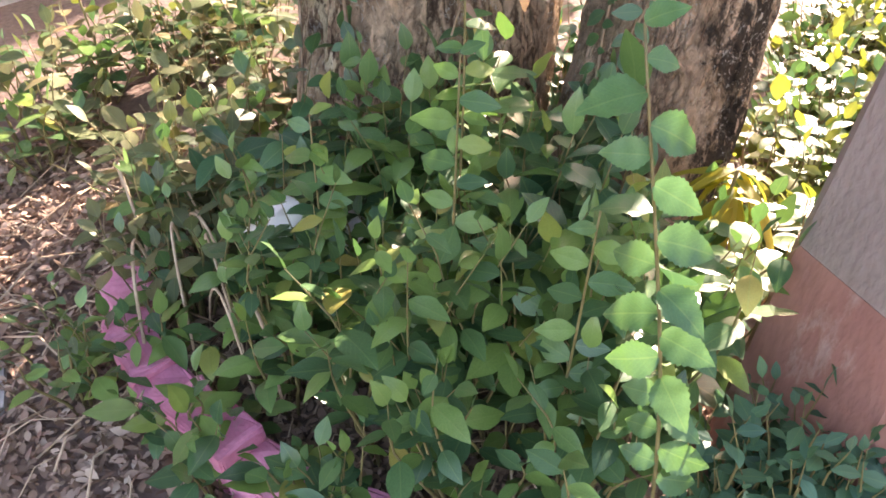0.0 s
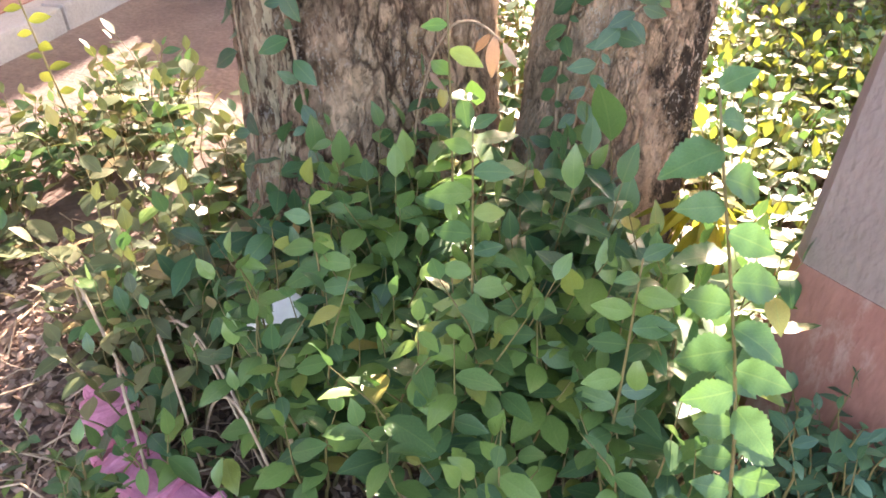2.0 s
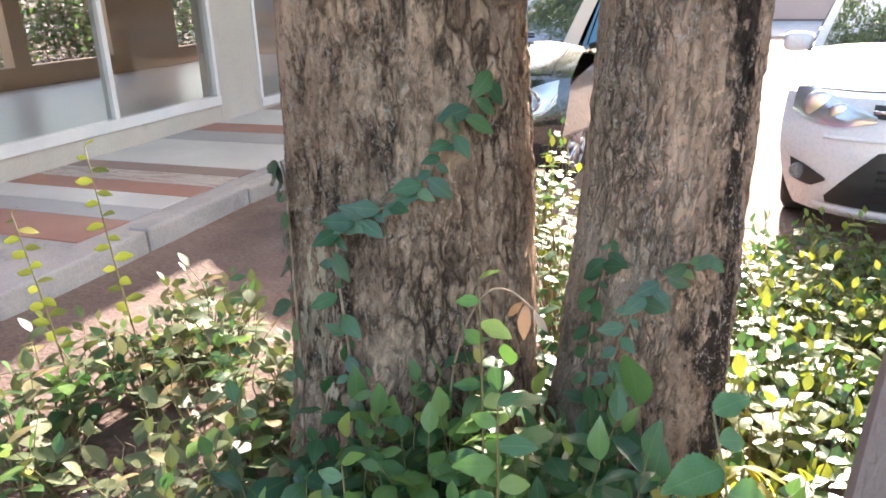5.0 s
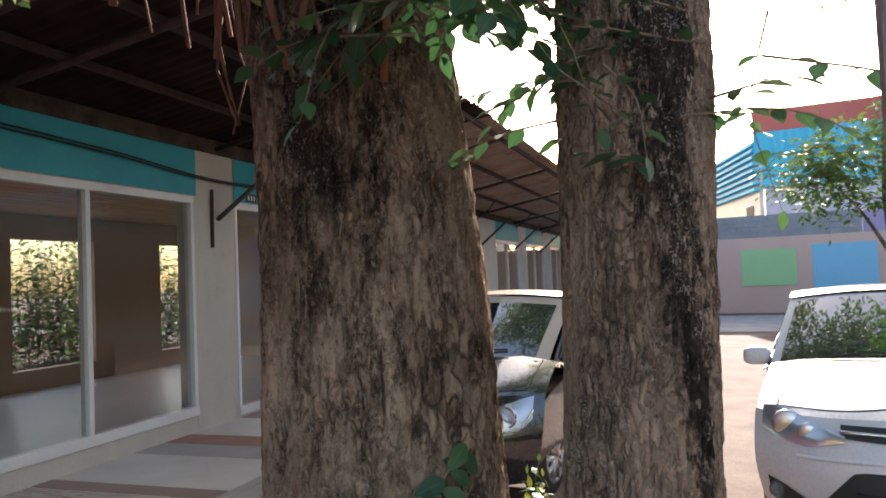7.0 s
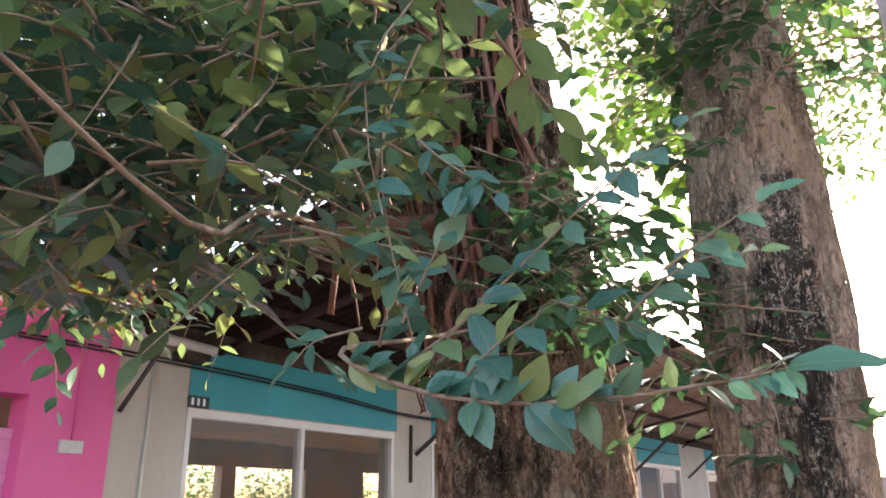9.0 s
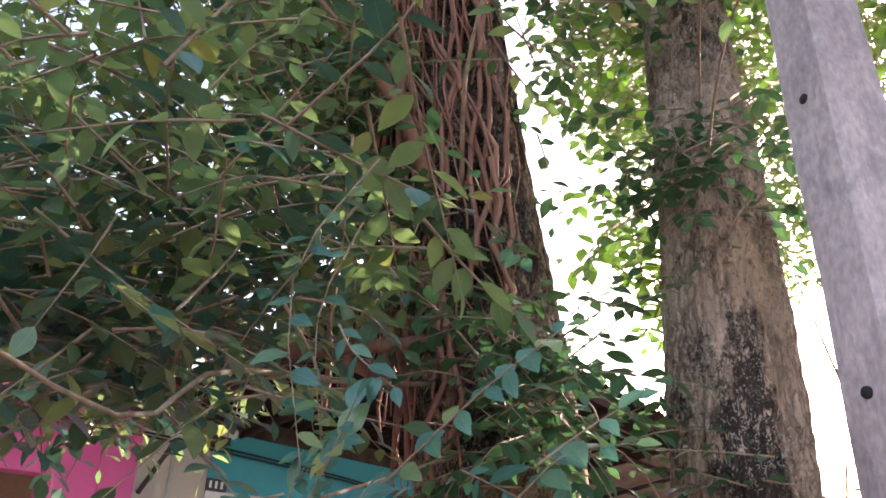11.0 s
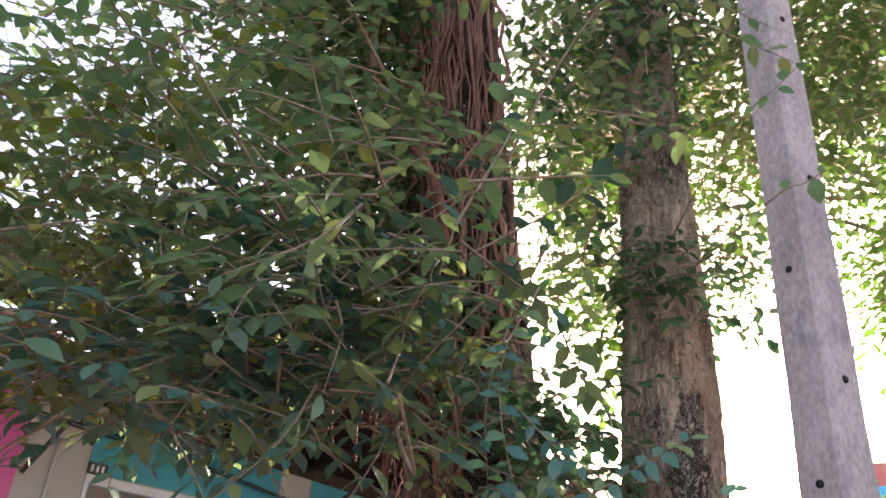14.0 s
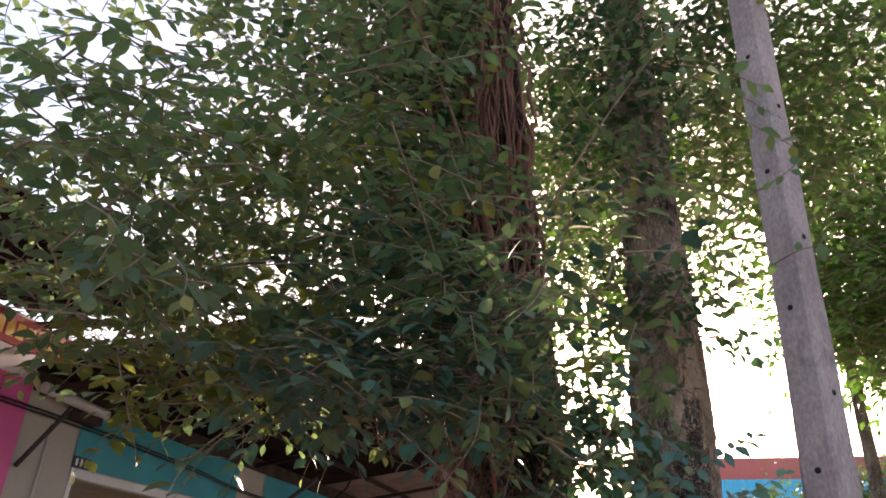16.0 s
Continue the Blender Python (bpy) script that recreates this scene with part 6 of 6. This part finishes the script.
vine("dark green vine climbing the broad trunk", TA, [(0.05, 272), (0.5, 275), (0.85, 270), (0.93, 282), (1.0, 303), (1.12, 318), (1.27, 338)], 0.068, 61, LEAF_VINE, 0.03)
vine("dark green vine climbing the broad trunk", TA, [(0.1, 250), (0.45, 246), (0.8, 240), (0.98, 235), (1.02, 228)], 0.066, 62, LEAF_VINE, 0.03)
vine("small-leaved dark vine climbing the slender trunk", TB, [(0.05, 262), (0.35, 262), (0.6, 266), (0.75, 278), (0.83, 296), (0.86, 318)], 0.058, 63, LEAF_VINE, 0.03)
vine("small-leaved dark vine climbing the slender trunk", TB, [(0.1, 268), (0.4, 258), (0.62, 250), (0.78, 252), (0.9, 258)], 0.058, 64, LEAF_VINE, 0.03)

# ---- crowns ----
crown([], [(-1.75, 0.95, 4.1, .45, .4, .9, 10), (-0.85, 0.15, 2.66, .62, .5, .45, 8), (-1.9, 0.35, 3.0, 1.1, .85, .7, 20), (-1.35, 0.45, 3.8, 1.3, 1.0, .8, 22), (-1.3, 0.3, 5.0, 2.0, 1.5, .8, 14), (-3.2, 0.9, 3.8, .9, .8, .8, 6), (-3.6, -0.3, 4.7, 1.5, 1.3, 1.3, 4), (-1.8, -0.7, 2.8, .5, .4, .5, 5), (-2.4, -0.2, 3.3, .6, .5, .6, 4), (-1.55, .95, 5.0, .8, .5, .8, 13)], 2040, 0.078, LEAF_LOW, LEAF_CROWN, ta, 77, clear_of_sightlines)
crown([], [(-.82, 1.2, 2.42, .18, .2, .3, 6), (-1.0, 1.12, 3.1, .32, .22, .4, 8), (-1.35, 1.15, 3.5, .45, .25, .9, 14), (-.9, 1.3, 4.1, .2, .3, .8, 5), (-1.4, 1.0, 5.0, .5, .3, .8, 12)], 640, 0.075, LEAF_MID, LEAF_VINE, ta, 78, clear_of_sightlines, part_name="vine_foliage")
crown([], [(-.42, 1.62, 3.15, .32, .24, .3, 10), (-.40, 1.58, 2.1, .3, .15, .22, 4), (-.5, 1.7, 4.4, .4, .3, .6, 12), (-.45, 1.75, 5.0, .6, .5, .6, 26)], 260, 0.07, LEAF_MID, LEAF_VINE, tb, 79, part_name="vine_foliage")
crown([], [(-.4, 2.6, 5.6, 1.3, 1.0, .9, 14), (-1.0, 2.5, 4.9, .5, .6, .8, 8), (0.25, 2.3, 4.7, .5, .7, .8, 10), (1.1, 2.0, 5.2, .8, .8, .8, 8)], 1050, 0.08, LEAF_LOW, LEAF_BACK, tb, 80)

crown([], [(-.85, 2.0, 3.75, .26, .35, .75, 10), (-.80, 1.85, 3.0, .10, .14, .42, 4), (-.2, 2.3, 4.3, .28, .35, .7, 5), (-.75, 2.2, 4.6, .5, .4, .5, 6)], 150, 0.082, LEAF_MID, LEAF_BRIGHT, tb, 82, part_name="bright_foliage")

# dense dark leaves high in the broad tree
crown([], [(-2.0, .95, 4.6, .9, .45, .6, 10), (-1.75, 1.0, 3.6, .4, .3, .5, 3)], 230, 0.085, LEAF_MID, LEAF_VINE, ta, 84, clear_of_sightlines, part_name="upper_foliage")

# two twigs that reach from the slender trunk across the pole
rng = random.Random(44)
for pts, leaves_ in (([(-0.42, 1.62, 3.15), (-0.1, 1.0, 3.02), (0.09, 0.73, 3.005), (0.16, 0.725, 3.02), (0.245, 0.73, 3.075)], (((0.178, 0.726, 3.03), (0.05, 0, -1), 0.075), ((0.10, 0.73, 3.008), (0.2, 0, 1), 0.045), ((0.195, 0.73, 3.045), (0.3, 0, 1), 0.032), ((0.02, 0.82, 3.01), (-0.4, -0.3, -0.8), 0.06))),
                     ([(-0.42, 1.62, 3.35), (-0.1, 1.0, 3.36), (0.05, 0.74, 3.32), (0.12, 0.72, 3.355), (0.18, 0.72, 3.41)], (((0.14, 0.72, 3.37), (0.0, 0, 1), 0.055), ((0.09, 0.72, 3.335), (-0.5, 0, -0.7), 0.045), ((0.12, 0.72, 3.35), (0.9, 0, -0.4), 0.05), ((0.05, 0.74, 3.32), (-0.8, 0, -0.5), 0.045), ((-0.02, 0.86, 3.34), (-0.6, 0, 0.7), 0.05)))):
    a_, lv = Acc(), LeafParts(tb, LEAF_BACK)
    tube(a_, smooth_line(pts, 16), [0.004 * (1 - 0.045 * i) for i in range(16)], 6)
    part("twig", a_, TWIG, tb, "thin twig with a few hanging leaves")
    for p, d_, l_ in leaves_:
        put_leaf(lv, LEAF_BROAD, p, d_, (rng.gauss(0, .2), -1, 0.25), l_)

# the near branch with large leaves, held out in front of the trunks
nb = thing("leafy_branch", "drooping branch with large bluish green leaves", "branch")
BLUE_LEAF = leaf_material("blue_green_leaf", [(0, (0.035, 0.11, 0.085)), (0.5, (0.055, 0.145, 0.105)), (0.8, (0.09, 0.17, 0.10)), (0.93, (0.15, 0.20, 0.07)), (1, (0.26, 0.24, 0.08))], 0.32, 0.14, (0.08, 0.24, 0.12))
a_, lv = Acc(), LeafParts(nb, BLUE_LEAF)
main = smooth_line([(-1.0, 1.1, 2.26), (-0.75, 0.55, 2.10), (-0.55, 0.20, 2.0), (-0.42, 0.172, 1.938), (-0.286, 0.166, 1.903), (-0.17, 0.20, 1.898), (-0.073, 0.242, 1.907), (-0.02, 0.245, 1.912)], 30)
tube(a_, main, [0.0042 * (1 - 0.65 * i / 29) for i in range(30)], 7)
rng = random.Random(8)
for i in range(10, 30):
    for s_ in (1, 1, -1, 1, -1) if i < 22 else (1, -1):
        if s_ < 0 and rng.random() < 0.55:
            continue
        d_ = Vector((rng.gauss(0.45, .35), rng.gauss(0.0, .3), s_ * rng.uniform(0.2, 0.7)))
        put_leaf(lv, LEAF_OPEN if i % 3 else LEAF_MID, main[i], d_, Vector((rng.gauss(0, .45), -0.85 if i < 20 else -0.25, 0.55 + rng.gauss(0, .35))), rng.uniform(0.032, 0.058) * (1 if i < 21 else 0.75))
put_leaf(lv, LEAF_OPEN, main[29], (1, 0.05, 0.15), (0, -0.6, 0.8), 0.078)
put_leaf(lv, LEAF_OPEN, main[18], (0.75, 0.05, -0.75), (0, -0.9, 0.2), 0.065)
for a0, b0 in (((-0.45, 0.30, 2.62), (-0.42, 0.20, 1.99)), ((-0.50, 0.35, 2.03), (-0.13, 0.40, 2.26)), ((-0.50, 0.25, 2.02), (-0.36, 0.22, 2.16)), ((-0.44, 0.2, 1.96), (-0.30, 0.2, 2.03)), ((-0.60, 0.28, 2.05), (-0.66, 0.2, 1.99)), ((-0.62, 0.36, 2.15), (-0.48, 0.28, 2.10)), ((-0.34, 0.19, 1.93), (-0.24, 0.2, 1.99)), ((-0.56, 0.36, 2.55), (-0.58, 0.34, 2.08)), ((-0.47, 0.26, 2.3), (-0.34, 0.27, 2.18)), ((-0.20, 0.42, 2.08), (-0.06, 0.46, 2.16)), ((-0.42, 0.5, 2.1), (-0.25, 0.55, 2.02)), ((-0.30, 0.5, 2.05), (-0.12, 0.55, 2.12)), ((-0.5, 0.22, 2.0), (-0.40, 0.18, 2.06))):
    spray(lv, a_, a0, b0, 0.0025, 0.028, 0.056, LEAF_OPEN, rng, 0.15, up=(0.1, -0.75, 0.6))
tagged(part("stem", a_, TWIG, nb), kind="stuff")

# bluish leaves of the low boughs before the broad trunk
crown([], [(-.88, .18, 2.52, .42, .34, .36, 10), (-1.2, .5, 2.85, .45, .35, .45, 8), (-1.5, .2, 2.75, .4, .35, .35, 5), (-1.28, -.06, 2.34, .48, .34, .15, 8), (-1.72, .3, 2.48, .4, .4, .2, 5)], 265, 0.078, LEAF_MID, BLUE_LEAF, ta, 81, clear_of_sightlines, part_name="bluish_foliage")

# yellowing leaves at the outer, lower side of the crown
crown([], [(-2.3, .35, 2.75, .6, .6, .4, 8), (-2.0, -.1, 2.5, .5, .35, .22, 6), (-2.6, .6, 3.4, .6, .5, .5, 4), (-1.7, 0.0, 3.1, .5, .4, .4, 3)], 130, 0.08, LEAF_MID, LEAF_SUNNY, ta, 83, clear_of_sightlines, part_name="yellowing_foliage")

# ---- trees behind ----
def back_tree(x, y, h, r, blobs, count, size, material, seed, label):
    t = thing("tree", label, "tree", pose(x, y, 0))
    a = Acc()
    ln = smooth_line([(0, 0, -0.1), (0.05, 0.02, h * 0.35), (-0.05, 0.05, h * 0.7), (0, 0, h)], 12)
    tube(a, ln, [r * (1 - 0.75 * i / 11) for i in range(12)], 10)
    rng = random.Random(seed)
    for b in blobs:
        end = Vector(b[:3])
        k_ = rng.randint(4, 8)
        tube(a, smooth_line([ln[k_], ln[k_].lerp(end, 0.5) + Vector((0, 0, 0.2)), end], 8), [r * 0.4 * (1 - 0.8 * i / 7) for i in range(8)], 6)
    part("trunk", a, BARK_FAR, t)
    crown([], blobs, count, size, LEAF_LOW, material, t, seed, None, 0.13, (0.5, 1.1), 0.008)
    return t


back_tree(1.35, 18.5, 4.4, 0.13, [(0.2, 0, 4.0, 1.9, 1.6, 1.2, 10), (-1.2, 0.2, 3.6, 1.0, 1.0, .8, 5), (1.5, 0, 4.6, 1.4, 1.2, .9, 6)], 620, 0.2, LEAF_BACK, 90, "small leafy street tree before the far wall")
back_tree(3.4, 8.6, 8.0, 0.20, [(-1.6, -0.5, 6.0, 1.4, 1.6, 1.9, 20), (-1.9, -1.6, 5.2, 1.0, 1.0, 1.1, 9), (0.2, -1.5, 5.6, 1.8, 1.6, 1.9, 10), (1.5, 0, 7.0, 2.0, 2.0, 1.5, 10), (-1.2, -1.0, 8.2, 2.0, 2, 1.4, 12)], 3600, 0.14, LEAF_BRIGHT, 91, "tall leafy tree beyond the pole")
back_tree(1.2, 9.0, 9.5, 0.12, [(-2.0, 0, 7.2, 1.2, 1.2, 1.2, 10), (-4.6, 0.5, 7.6, 1.3, 1.4, 1.5, 12), (-3.4, 0.0, 9.3, 1.6, 1.4, 1.2, 12), (-1.2, 0, 9.2, 1.5, 1.2, 1.2, 10), (-5.6, 0.5, 9.8, 1.6, 1.4, 1.2, 10)], 1500, 0.14, LEAF_BACK, 92, "tall tree with a thin bright crown behind the trunks")

pt = thing("tree", "pale slender tree with bare upright limbs", "tree", pose(-2.6, 12.0, 0))
a_ = Acc()
tube(a_, smooth_line([(0, 0, -0.1), (-0.1, 0, 2.5), (-0.25, 0, 4.6), (-0.5, 0, 7.0), (-0.4, 0, 9.2)], 14), [0.075 * (1 - 0.06 * i) for i in range(14)], 9)
tube(a_, smooth_line([(-0.12, 0, 2.8), (0.1, 0.1, 4.5), (0.05, 0.1, 6.5), (0.2, 0, 8.6)], 10), [0.045 * (1 - 0.07 * i) for i in range(10)], 8)
tube(a_, smooth_line([(-0.2, 0, 3.8), (-0.6, 0.1, 5.2), (-1.0, 0.1, 7.2)], 8), [0.032 * (1 - 0.08 * i) for i in range(8)], 7)
part("trunk", a_, BARK_FAR, pt)
crown([], [(-0.3, 0, 8.6, .9, .8, 1.0, 10), (-1.1, 0, 7.4, .7, .7, .8, 6), (0.3, 0, 7.3, .6, .6, .7, 5)], 260, 0.16, LEAF_LOW, LEAF_BACK, pt, 93, None, 0.13, (0.4, 0.8), 0.008)

# hedge behind the shop row, seen through its rear openings
hd = thing("hedge", "leafy green hedge behind the shops", "hedge", BM)
hl, hs = Acc(), Acc()
rng = random.Random(95)
for i in range(800):
    p = Vector((-9.5 + rng.uniform(-.6, .5), rng.uniform(-4, 16), rng.uniform(0, 0.3)))
    q = p + Vector((rng.gauss(0, .25), rng.gauss(0, .25), rng.uniform(1.2, 3.4)))
    spray(hl, hs, p.lerp(q, 0.1), q, 0.01, 0.12, 0.2, LEAF_LOW, rng, 0.1, sides=4)
for i in range(700):
    p = Vector((-9.3 + rng.uniform(-.6, .6), rng.uniform(-4, 16), 0.0))
    q = p + Vector((rng.gauss(0, .3), rng.gauss(0, .3), rng.uniform(0.3, 1.3)))
    spray(hl, hs, p, q, 0.008, 0.1, 0.2, LEAF_LOW, rng, 0.1, sides=4)
tagged(part("stem", hs, TWIG, hd), kind="stuff")
tagged(part("foliage", hl, LEAF_BACK, hd, uv=True), kind="stuff")

# hedge out of view, added so the shop glass reflects leaves, not sky
rh = thing("hedge", "tall hedge out of view, added for the window reflections", "hedge", pose(7.5, 4, 0))
hl, hs = Acc(), Acc()
for i in range(980):
    p = Vector((rng.uniform(-.6, .6), rng.uniform(-8, 23), rng.uniform(0, 0.3)))
    q = p + Vector((rng.gauss(0, .3), rng.gauss(0, .3), rng.uniform(1.5, 5.2)))
    spray(hl, hs, p.lerp(q, 0.1), q, 0.01, 0.12, 0.2, LEAF_LOW, rng, 0.1, sides=4)
tagged(part("stem", hs, TWIG, rh), kind="stuff")
tagged(part("foliage", hl, LEAF_BACK, rh, uv=True), kind="stuff")
